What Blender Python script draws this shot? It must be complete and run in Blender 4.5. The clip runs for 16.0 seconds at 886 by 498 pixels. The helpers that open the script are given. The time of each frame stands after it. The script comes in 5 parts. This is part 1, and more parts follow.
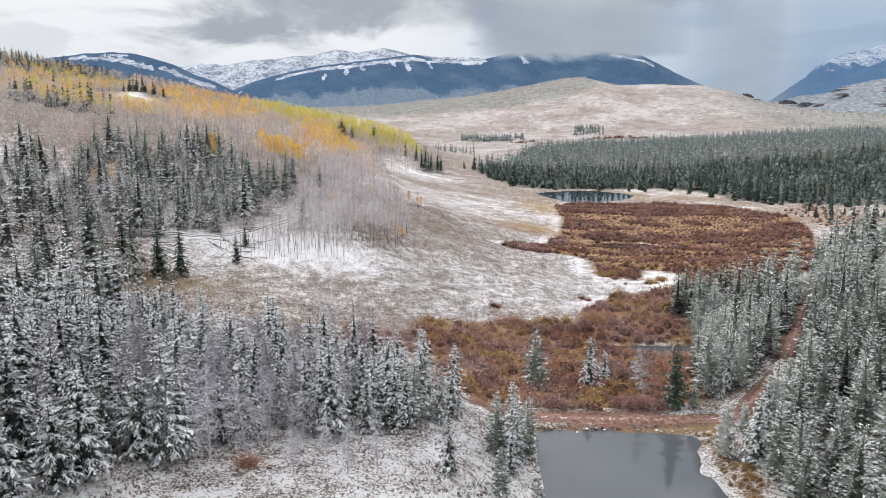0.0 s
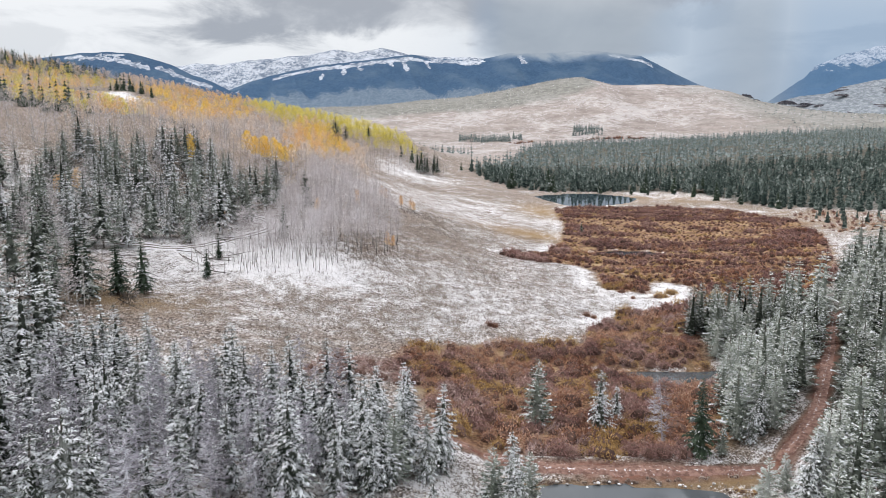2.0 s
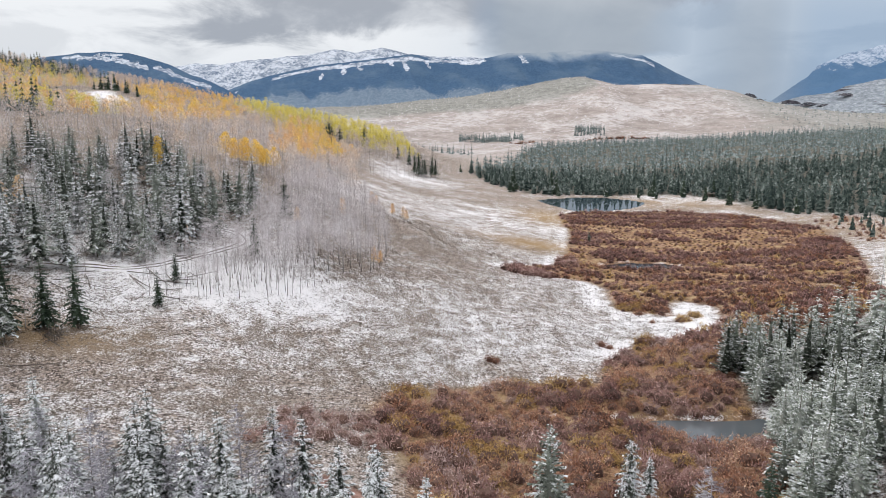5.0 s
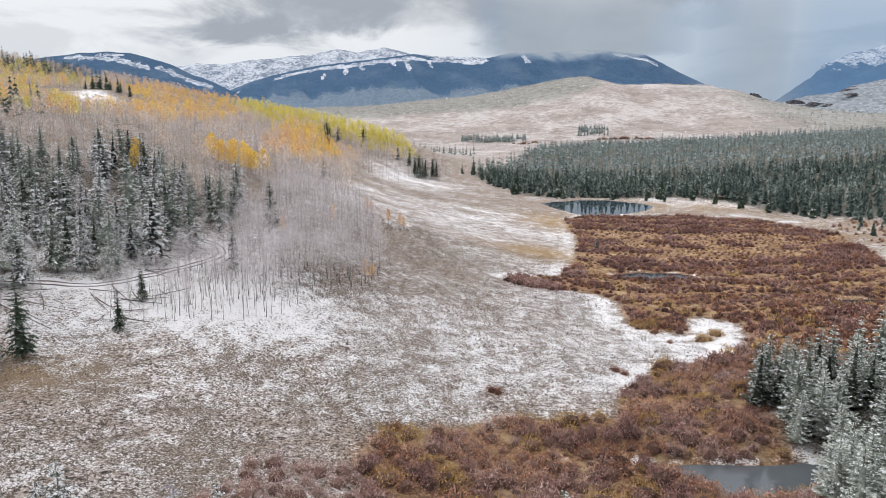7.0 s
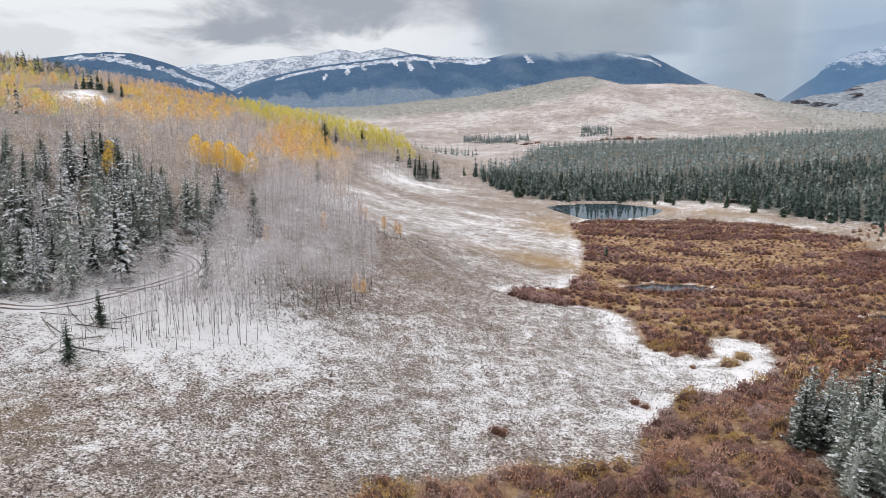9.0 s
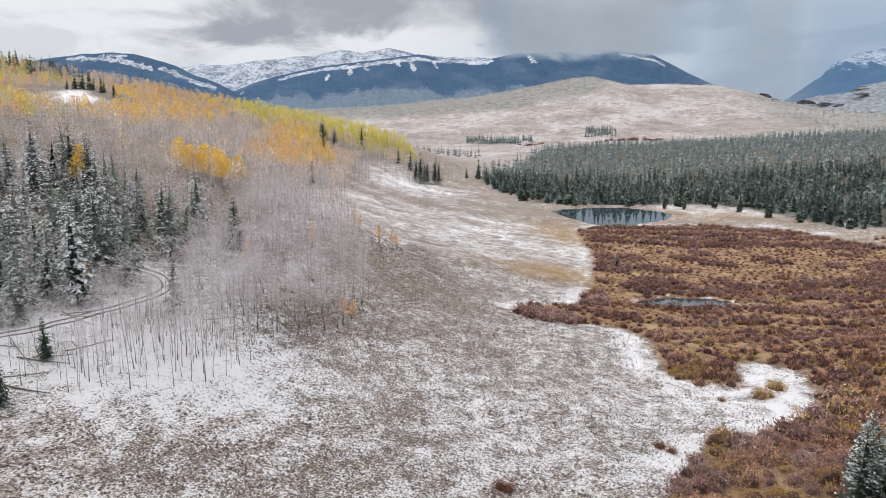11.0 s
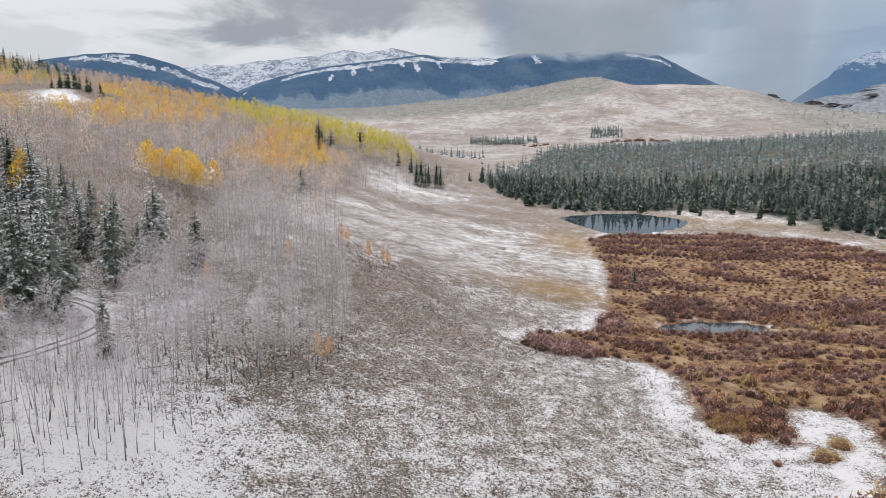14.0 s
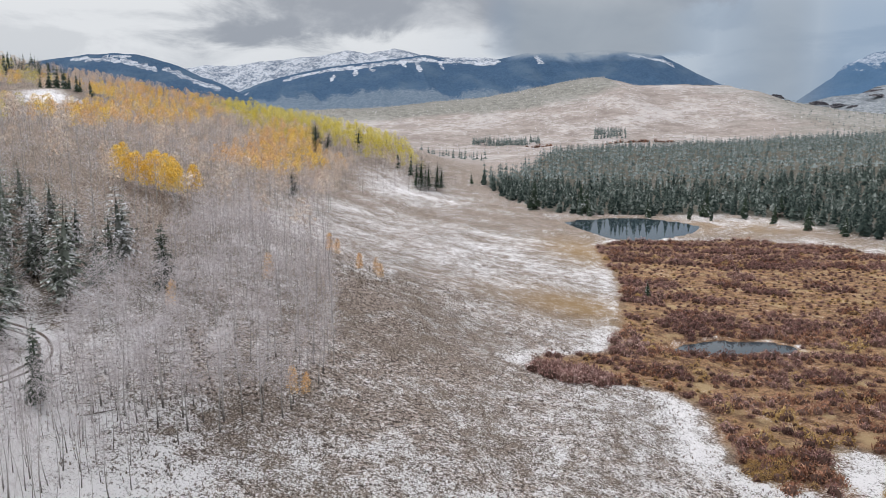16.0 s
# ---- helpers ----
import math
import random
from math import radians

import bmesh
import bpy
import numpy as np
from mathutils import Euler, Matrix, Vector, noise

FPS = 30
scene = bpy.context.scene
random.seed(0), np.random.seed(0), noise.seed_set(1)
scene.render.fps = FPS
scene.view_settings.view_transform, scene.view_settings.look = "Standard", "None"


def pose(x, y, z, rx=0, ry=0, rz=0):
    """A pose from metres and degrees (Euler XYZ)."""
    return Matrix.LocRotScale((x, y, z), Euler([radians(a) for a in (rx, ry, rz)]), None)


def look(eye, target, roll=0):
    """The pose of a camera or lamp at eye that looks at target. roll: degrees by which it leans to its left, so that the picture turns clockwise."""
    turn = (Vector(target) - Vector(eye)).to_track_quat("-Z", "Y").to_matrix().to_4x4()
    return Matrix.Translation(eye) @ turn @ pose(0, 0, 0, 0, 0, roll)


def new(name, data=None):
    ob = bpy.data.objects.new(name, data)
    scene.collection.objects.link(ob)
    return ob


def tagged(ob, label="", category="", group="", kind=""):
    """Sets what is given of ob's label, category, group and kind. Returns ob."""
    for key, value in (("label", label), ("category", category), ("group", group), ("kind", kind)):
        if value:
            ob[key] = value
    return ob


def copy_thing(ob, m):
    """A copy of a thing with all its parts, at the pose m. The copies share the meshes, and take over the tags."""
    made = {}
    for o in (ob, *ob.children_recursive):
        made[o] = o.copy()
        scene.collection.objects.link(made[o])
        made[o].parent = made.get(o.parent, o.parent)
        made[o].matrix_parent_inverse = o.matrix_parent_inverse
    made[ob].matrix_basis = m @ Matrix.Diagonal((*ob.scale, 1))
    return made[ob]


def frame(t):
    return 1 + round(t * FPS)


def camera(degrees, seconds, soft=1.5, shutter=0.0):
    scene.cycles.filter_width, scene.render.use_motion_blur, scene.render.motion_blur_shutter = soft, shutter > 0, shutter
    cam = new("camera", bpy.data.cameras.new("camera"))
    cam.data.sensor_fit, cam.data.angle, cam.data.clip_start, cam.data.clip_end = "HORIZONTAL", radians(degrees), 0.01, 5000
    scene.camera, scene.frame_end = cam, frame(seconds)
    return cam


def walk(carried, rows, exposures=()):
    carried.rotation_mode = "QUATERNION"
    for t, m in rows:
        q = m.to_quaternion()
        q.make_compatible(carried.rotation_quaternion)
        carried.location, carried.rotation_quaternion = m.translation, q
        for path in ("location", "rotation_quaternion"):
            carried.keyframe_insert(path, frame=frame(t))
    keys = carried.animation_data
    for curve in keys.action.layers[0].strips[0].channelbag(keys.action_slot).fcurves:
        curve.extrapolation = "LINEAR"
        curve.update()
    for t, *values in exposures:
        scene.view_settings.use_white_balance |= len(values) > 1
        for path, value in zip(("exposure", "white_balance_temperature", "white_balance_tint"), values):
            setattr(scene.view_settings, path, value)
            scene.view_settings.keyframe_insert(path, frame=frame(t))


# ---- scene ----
cam = camera(64.3, 16.0, soft=0.6)
METRES, EYE, TILT, LEAN, TURN = 130.0, 54.5, -10.9, 0.0, 0.0
ROWS = [
    (0.0, 0.0, 0.0, 0.0, -0.0, 0.0, 0.0),
    (0.5, 0.003, 0.0317, 0.0063, -0.06, 0.0, -0.01),
    (1.0, 0.006, 0.063, 0.0125, -0.12, 0.01, -0.01),
    (1.5, 0.0086, 0.0945, 0.0183, -0.15, 0.01, 0.0),
    (2.0, 0.0113, 0.1257, 0.0244, -0.15, 0.02, -0.02),
    (2.5, 0.0137, 0.157, 0.0303, -0.17, 0.01, -0.0),
    (3.0, 0.0161, 0.1881, 0.0364, -0.2, 0.0, 0.03),
    (3.5, 0.019, 0.219, 0.0424, -0.17, 0.0, 0.02),
    (4.0, 0.0214, 0.2502, 0.048, -0.15, 0.01, 0.02),
    (6.5, 0.0328, 0.4012, 0.0762, 0.07, 0.02, -0.01),
    (7.0, 0.0348, 0.4316, 0.0821, 0.12, 0.02, -0.01),
    (7.5, 0.0365, 0.4623, 0.0878, 0.17, 0.03, -0.0),
    (8.0, 0.0384, 0.4927, 0.0941, 0.22, 0.03, 0.0),
    (8.5, 0.0399, 0.5235, 0.0999, 0.25, 0.03, 0.01),
    (9.0, 0.0414, 0.5543, 0.1061, 0.31, 0.04, -0.0),
    (11.5, 0.0502, 0.7083, 0.1369, 0.61, 0.08, -0.03),
    (12.0, 0.0524, 0.7388, 0.1427, 0.67, 0.08, -0.05),
    (12.5, 0.0539, 0.7692, 0.1486, 0.73, 0.1, -0.07),
    (13.0, 0.0553, 0.7997, 0.1543, 0.78, 0.11, -0.07),
    (13.5, 0.0568, 0.8298, 0.16, 0.84, 0.12, -0.09),
    (14.0, 0.0581, 0.86, 0.1658, 0.88, 0.12, -0.12),
    (14.5, 0.0594, 0.8903, 0.1714, 0.93, 0.15, -0.13),
    (15.0, 0.0606, 0.9201, 0.1769, 0.97, 0.15, -0.14),
    (15.5, 0.062, 0.9502, 0.1824, 1.01, 0.16, -0.15),
    (16.0, 0.0636, 0.98, 0.188, 1.06, 0.17, -0.15),
]
walk(cam, [(t, pose(0, 0, EYE, TILT, LEAN, TURN) @ pose(METRES * x, METRES * y, METRES * z, 90 + pitch, roll, yaw)) for t, x, y, z, yaw, pitch, roll in ROWS], [(0, -0.06), (6, -0.10), (11, -0.17), (16, -0.30)])

# ---- world, sun ----
class Mat:
    """A small wrapper round a node tree."""

    def __init__(self, name, world=False):
        self.m = (bpy.data.worlds if world else bpy.data.materials).new(name)
        self.m.use_nodes = True
        self.t = self.m.node_tree
        self.t.nodes.clear()
        self.out = self.t.nodes.new("ShaderNodeOutputWorld" if world else "ShaderNodeOutputMaterial")

    def put(self, socket, value):
        if value is None:
            return
        if isinstance(value, bpy.types.NodeSocket):
            self.t.links.new(value, socket)
        elif isinstance(value, (tuple, list)) and len(value) == 3 and socket.type == "RGBA":
            socket.default_value = (*value, 1)
        else:
            socket.default_value = value

    def node(self, kind, out=0, **ins):
        n = self.t.nodes.new(kind)
        for k, v in ins.items():
            self.put(n.inputs[k.replace("_", " ")], v)
        return n.outputs[out]

    def math(self, op, a, b=None, clamp=False):
        n = self.t.nodes.new("ShaderNodeMath")
        n.operation, n.use_clamp = op, clamp
        self.put(n.inputs[0], a)
        self.put(n.inputs[1], b)
        return n.outputs[0]

    def mix(self, fac, a, b):
        n = self.t.nodes.new("ShaderNodeMix")
        n.data_type = "RGBA"
        self.put(n.inputs[0], fac)
        self.put(n.inputs[6], a)
        self.put(n.inputs[7], b)
        return n.outputs[2]

    def step(self, value, lo, hi, a=0.0, b=1.0):
        n = self.t.nodes.new("ShaderNodeMapRange")
        n.interpolation_type = "SMOOTHSTEP"
        for i, v in enumerate((value, lo, hi, a, b)):
            self.put(n.inputs[i], v)
        return n.outputs[0]

    def scaled(self, vector, s):
        n = self.t.nodes.new("ShaderNodeVectorMath")
        n.operation = "MULTIPLY"
        self.put(n.inputs[0], vector)
        n.inputs[1].default_value = s
        return n.outputs[0]

    def place(self):
        return self.node("ShaderNodeNewGeometry")

    def noise(self, scale, detail=4.0, rough=0.55, vector=None, distort=0.0):
        n = self.t.nodes.new("ShaderNodeTexNoise")
        self.put(n.inputs["Vector"], vector if vector is not None else self.place())
        n.inputs["Scale"].default_value, n.inputs["Detail"].default_value = scale, detail
        n.inputs["Roughness"].default_value, n.inputs["Distortion"].default_value = rough, distort
        return n.outputs["Fac"]

    def axis(self, vector, i):
        n = self.t.nodes.new("ShaderNodeSeparateXYZ")
        self.put(n.inputs[0], vector)
        return n.outputs[i]

    def up(self):
        return self.axis(self.node("ShaderNodeNewGeometry", out=1), 2)

    def mask(self, name, i):
        n = self.t.nodes.new("ShaderNodeAttribute")
        n.attribute_name = name
        s = self.t.nodes.new("ShaderNodeSeparateColor")
        self.t.links.new(n.outputs["Color"], s.inputs[0])
        return s.outputs[i]

    def one(self):
        return self.node("ShaderNodeObjectInfo", out=5)

    def island(self):
        return self.node("ShaderNodeNewGeometry", out=8)

    def bump(self, height, distance, strength=1.0):
        return self.node("ShaderNodeBump", Height=height, Distance=distance, Strength=strength)

    def shade(self, colour, rough=0.8, normal=None, metal=0.0, spec=0.3):
        p = self.t.nodes.new("ShaderNodeBsdfPrincipled")
        for k, v in (("Base Color", colour), ("Roughness", rough), ("Normal", normal), ("Metallic", metal), ("Specular IOR Level", spec)):
            self.put(p.inputs[k], v)
        self.t.links.new(p.outputs[0], self.out.inputs[0])
        return self.m


SUN_UP, SUN_ROUND = radians(38), radians(-62)
w = Mat("overcast_sky", world=True)
sky = w.t.nodes.new("ShaderNodeTexSky")
sky.sky_type, sky.sun_disc, sky.sun_elevation, sky.sun_rotation = "NISHITA", False, SUN_UP, SUN_ROUND
ray = w.node("ShaderNodeTexCoord")
rise = w.axis(ray, 2)
flat = w.t.nodes.new("ShaderNodeVectorMath")
flat.operation = "DIVIDE"
w.put(flat.inputs[0], ray)
w.put(flat.inputs[1], w.math("MAXIMUM", w.math("ADD", rise, 0.16), 0.05))
layer = w.scaled(flat.outputs[0], (0.8, 1.0, 0.25))
big = w.noise(0.50, 7, 0.5, layer, 0.6)
fine = w.noise(2.3, 6, 0.55, layer, 0.3)
thick = w.math("ADD", w.math("MULTIPLY", big, 0.75), w.math("MULTIPLY", fine, 0.25))
cloud = w.mix(w.step(thick, 0.42, 0.60), (1.0, 1.0, 1.02), (0.33, 0.35, 0.40))
# towards the horizon: a pale left, a heavy grey cloud base over the middle, blue-grey showers to the right
east = w.axis(ray, 0)
puff = w.noise(5.5, 10, 0.58, w.scaled(ray, (1.0, 1.0, 2.6)), 0.5)
wide_puff = w.noise(2.2, 6, 0.5, w.scaled(ray, (1.0, 1.0, 4.0)), 0.2)
lumpy = w.math("ADD", w.math("MULTIPLY", w.math("SUBTRACT", puff, 0.5), 0.20), w.math("MULTIPLY", w.math("SUBTRACT", wide_puff, 0.5), 0.10))
base_low = w.math("ADD", w.step(east, -0.10, 0.14, 0.103, 0.060), w.step(east, 0.22, 0.34, 0.0, 0.10))
heavy = w.math("MULTIPLY", w.step(w.math("SUBTRACT", w.math("ADD", rise, lumpy), base_low), -0.010, 0.022), w.step(w.math("ADD", east, w.math("MULTIPLY", lumpy, 3.0)), -0.36, -0.20))
pale = w.mix(w.step(east, -0.10, 0.26), (1.02, 1.03, 1.04), (0.65, 0.725, 0.81))
pale = w.mix(w.step(puff, 0.45, 0.60, 0.0, 0.70), pale, w.mix(w.step(east, -0.10, 0.30), (0.80, 0.815, 0.835), (0.50, 0.575, 0.67)))
grey = w.mix(w.step(w.math("ADD", w.math("MULTIPLY", puff, 0.6), w.math("MULTIPLY", wide_puff, 0.4)), 0.42, 0.57), (0.80, 0.815, 0.84), (0.45, 0.47, 0.51))
near_sky = w.mix(heavy, pale, grey)
cloud = w.mix(w.step(rise, 0.17, 0.34, 1.0, 0.0), cloud, near_sky)
cover = w.step(thick, 0.26, 0.36, 0.88, 1.0)
blend = w.t.nodes.new("ShaderNodeMixShader")
w.put(blend.inputs[0], cover)
w.put(blend.inputs[1], w.node("ShaderNodeBackground", Color=sky.outputs[0], Strength=0.12))
w.put(blend.inputs[2], w.node("ShaderNodeBackground", Color=cloud, Strength=w.step(rise, 0.12, 0.9, 1.0, 2.45)))
w.put(w.out.inputs[0], blend.outputs[0])
scene.world = w.m
sun = new("sun", bpy.data.lights.new("sun", "SUN"))
sun.data.energy, sun.data.angle, sun.data.color = 1.6, radians(14), (1.0, 0.977, 0.95)
sun.matrix_world = look((0, 0, 0), (math.sin(-SUN_ROUND) * math.cos(SUN_UP), -math.cos(SUN_ROUND) * math.cos(SUN_UP), -math.sin(SUN_UP)))

# ---- lie of the land ----
COLS = [-1500, -450, -250, -130, -70, -35, -10, 15, 45]
LEFT = {
    -150: [160, 80, 58, 40, 32, 27, 20, 9, 9], 60: [150, 70, 50, 33, 25, 20, 15, 6, 7],
    110: [150, 75, 52, 32, 20, 15, 10.5, 5, 7], 160: [155, 82, 56, 33, 18, 12.5, 8, 3, 2],
    200: [160, 90, 60, 38, 22, 18.5, 13, 7, 2], 280: [165, 98, 66, 47, 33, 25, 18, 7, 2],
    350: [170, 100, 68, 49, 35, 21, 13, 7, 2.5], 450: [165, 92, 61, 44, 25, 13, 7, 3.5, 0],
    600: [165, 98, 62, 42, 28, 13, 4, 1, -2], 760: [176, 111, 73, 50, 38, 30, 20, 7, -4],
    1200: [120, 60, 30, 10, 0, -6, -10, -12, -14], 1900: [0, -10, -14, -16, -18, -18, -19, -20, -20],
}
COLS_R = [45, 80, 120, 180, 260, 400, 700, 1500]
RIGHT = {
    -150: [9, 16, 24, 32, 40, 50, 60, 90], 60: [7, 14, 21, 29, 36, 45, 55, 85], 110: [7, 13, 20, 27, 34, 42, 52, 80],
    160: [2, 8, 15, 24, 32, 39, 47, 70], 200: [2, 2, 10.5, 21, 30, 36, 44, 62], 260: [2, 0.5, 1, 9, 19, 27, 36, 58],
    350: [1.5, -0.5, -0.6, -0.6, 3, 14, 30, 58], 450: [0, -2, -2.3, -2.3, 0.5, 12, 30, 60], 600: [-2, -2.2, -2.2, -2.2, 1, 14, 32, 62],
    760: [-4, -5, -5, -4, -1, 12, 32, 62], 1200: [-14, -12, -8, -4, -1, 3, 18, 40], 1500: [-18, -18, -16, -12, -8, -4, 12, 34], 1900: [-20, -20, -20, -20, -20, -18, -5, 20],
}
CREST_X = [-2600, -900, -503, -189, 148, 395, 530, 620, 822, 980, 1136, 1383, 1650, 2600]
CREST_Z = [60, 60, 80, 103, 145, 190, 206, 172, 164, 154, 98, 45, 30, 30]


def loft(table, cols, x, y):
    """Cross-sections of the land, joined along y."""
    ys = np.array(sorted(table))
    prof = np.stack([np.interp(x, cols, table[k]) for k in ys])
    i = np.clip(np.searchsorted(ys, y) - 1, 0, len(ys) - 2)
    f = np.clip((y - ys[i]) / (ys[i + 1] - ys[i]), 0, 1)
    pick = np.arange(x.size)
    return prof[i, pick] * (1 - f) + prof[i + 1, pick] * f


def smooth(v, lo, hi):
    t = np.clip((v - lo) / (hi - lo), 0, 1)
    return t * t * (3 - 2 * t)


def waves(x, y, scale, seed, octaves=4):
    """Sum of turned sine waves: a cheap smooth noise of about -1 to 1."""
    r = np.random.default_rng(seed)
    total, amp, norm = np.zeros_like(x), 1.0, 0.0
    for _ in range(octaves):
        part = 0
        for _ in range(4):
            a, ph = r.uniform(0, 6.283, 2)
            k = 6.283 / scale * r.uniform(0.7, 1.3)
            part = part + np.sin(k * (x * np.cos(a) + y * np.sin(a)) + ph + 1.3 * np.sin(k * 0.6 * (y * np.cos(a) - x * np.sin(a)) + 2 * ph))
        total, norm = total + amp * part / 2.6, norm + amp
        scale, amp = scale / 2.1, amp * 0.5
    return total / norm


def inside(poly, x, y):
    """Signed distance to an outline, positive inside."""
    best, odd = np.full(x.shape, 1e9), np.zeros(x.shape, bool)
    for (ax, ay), (bx, by) in zip(poly, poly[1:] + poly[:1]):
        dx, dy = bx - ax, by - ay
        t = np.clip(((x - ax) * dx + (y - ay) * dy) / (dx * dx + dy * dy), 0, 1)
        best = np.minimum(best, np.hypot(x - ax - t * dx, y - ay - t * dy))
        odd ^= ((ay > y) != (by > y)) & (x < dx * (y - ay) / (dy if dy else 1e-9) + ax)
    return np.where(odd, best, -best)


def along(line, x, y):
    """Distance to a line of points."""
    best = np.full(x.shape, 1e9)
    for (ax, ay), (bx, by) in zip(line, line[1:]):
        dx, dy = bx - ax, by - ay
        t = np.clip(((x - ax) * dx + (y - ay) * dy) / (dx * dx + dy * dy), 0, 1)
        best = np.minimum(best, np.hypot(x - ax - t * dx, y - ay - t * dy))
    return best


NEAR_POND = [(14.6, 105), (25, 104.8), (34, 104.2), (40.2, 102), (38.5, 97), (36.5, 92), (38, 84), (34, 70), (22, 64), (13, 70), (12.6, 84)]
BEAVER = [(35, 158), (44, 158.5), (52, 157.8), (61, 159), (66, 157), (62, 152.5), (53, 149), (46, 147), (43, 151), (39, 156)]
MID_POOL = [(58, 289), (64, 295), (72, 298), (84, 297), (90, 293), (88, 287.5), (80, 289), (73, 286), (62, 286.5)]
RIGHT_POOL = [(117, 256), (124, 262), (140, 260), (146, 254), (134, 251), (122, 250)]
FAR_POND = [(66, 505), (76, 515), (95, 521), (114, 520), (128, 507), (134, 490), (122, 470), (112, 461), (95, 449), (86, 447), (79, 458), (72, 480)]
PONDS = [("mill_pond", NEAR_POND, 4.9), ("beaver_pool", BEAVER, 0.9), ("marsh_pool", MID_POOL, -0.3), ("marsh_pool", RIGHT_POOL, -0.2), ("far_pond", FAR_POND, -2.2)]
DAM_ROAD = [(-14, 122), (3.5, 112.4), (8, 109.8), (15, 107.9), (25, 107.3), (34, 107), (42, 106.4), (47, 106), (53, 111), (61, 121), (70, 136), (78, 149), (86, 163), (95, 178)]
TRACK = [(-84, 186), (-72, 191), (-63, 194), (-56, 205), (-50, 213), (-47.5, 218), (-49, 224), (-56, 228), (-70, 230)]


def height(x, y):
    x, y = np.asarray(x, float).ravel(), np.asarray(y, float).ravel()
    z = 0
    k = np.clip(y * 0.035, 5, 60)
    for ox, oy in ((0, 0), (1, 0), (-1, 0), (0, 1), (0, -1), (0.7, 0.7), (-0.7, 0.7), (0.7, -0.7), (-0.7, -0.7)):
        px, py = x + ox * k, y + oy * k
        z = z + np.where(px < 45, loft(LEFT, COLS, px, py), loft(RIGHT, COLS_R, px, py))
    z = z / 9
    z = z + np.interp(x, CREST_X, CREST_Z) * smooth(y, 1700, 2800) * (1 - 0.6 * smooth(y, 2850, 3700)) + 0
    z = z + 10 * np.exp(-(((x + 248) / 34) ** 2 + ((y - 592) / 38) ** 2))
    far = smooth(y, 600, 1500)
    z = z + waves(x, y, 60, 3) * (0.5 + 0.03 * np.clip(z, 0, 40)) * (1 - far) + waves(x, y, 420, 5) * 7 * smooth(y, 1200, 2200)
    z = z + waves(x, y, 190, 6, 2) * 4 * smooth(y, 540, 700) * smooth(x, 20, 120)
    z = z + waves(x, y, 9, 4, 3) * 0.10 * (1 - far)
    # marsh floor lies flat, dam road is a bank
    d = along(DAM_ROAD[:8], x, y)
    bank = 1 - smooth(d, 1.9, 5.5)
    z = z * (1 - bank) + bank * np.maximum(6.3, np.where(x < 6, z, 6.3))
    for _, poly, level in PONDS:
        near = (x > min(p[0] for p in poly) - 30) & (x < max(p[0] for p in poly) + 30) & (y > min(p[1] for p in poly) - 30) & (y < max(p[1] for p in poly) + 30)
        if near.any():
            s = inside(poly, x[near], y[near]) + 0.5 * waves(x[near], y[near], 7, 9, 2)
            zz = z[near]
            shore = level + 0.25 + np.maximum(0, -s - 0.5) * 0.22
            zz = np.where(s < 0, np.where(-s < 14, np.minimum(np.maximum(zz, level + 0.25), np.maximum(shore, level + 0.25) + np.maximum(0, zz - shore) * smooth(-s, 0, 14)), zz), level - 0.9 * smooth(s, -0.2, 2.5) + 0.25 * (1 - smooth(s, 0, 0.8)))
            z[near] = zz
    return z


WILLOW_L = ([105, 112, 120, 140, 150, 158, 166, 170, 184, 197, 200, 204, 210, 217, 220.5, 222, 232, 250, 259, 261, 262, 271, 280, 300, 322, 366, 428, 447, 452],
            [20, 4, 0, -6, -8, -2, 14, 34, 39, 49, 57, 67, 72, 76, 77, 56, 51, 54, 50, 40, 25, 26, 42, 50, 55, 63, 68, 84, 140])
COVE = [(64, 219), (65, 228), (71, 238), (80, 231), (77, 217)]
WILLOW_R = ([105, 120, 140, 160, 178, 200, 217, 250, 290, 330, 380, 430, 447, 455], [40, 48, 55, 60, 62, 100, 118, 136, 155, 172, 188, 172, 150, 130])


def marsh(x, y):
    """How far inside the willow marsh, in metres."""
    a = np.minimum(x - np.interp(y, *WILLOW_L), np.interp(y, *WILLOW_R) - x)
    a = np.minimum(a, -inside(COVE, x, y))
    return np.where((y > 111) & (y < 453), a, -30)


# ---- materials ----
def tinted(name, stops, scale, rough=0.85, spec=0.2, snow=None, island=0.35):
    """Colour from noise, each piece and each object, with snow on the upper sides."""
    m = Mat(name)
    v = m.math("ADD", m.math("MULTIPLY", m.noise(scale), 1.0 - island), m.math("MULTIPLY", m.island(), island))
    v = m.math("ADD", v, m.math("MULTIPLY", m.math("SUBTRACT", m.one(), 0.5), 0.25))
    v = m.math("ADD", v, m.math("MULTIPLY", m.math("SUBTRACT", m.noise(0.05, 2), 0.5), 0.8))
    c = m.mix(m.step(v, 0.25, 0.52), stops[0], stops[1])
    c = m.mix(m.step(v, 0.5, 0.78), c, stops[2])
    if snow:
        amount, lo, hi = snow
        patch = m.math("ADD", m.math("MULTIPLY", m.noise(1.3, 3), 0.9), m.math("MULTIPLY", m.island(), 0.3))
        lying = m.math("MULTIPLY", m.step(m.up(), lo, hi), m.step(patch, 0.75 - amount * 0.5, 0.92 - amount * 0.5))
        c = m.mix(m.math("MULTIPLY", lying, 0.95), c, (0.78, 0.80, 0.83))
    return m.shade(c, rough, spec=spec)


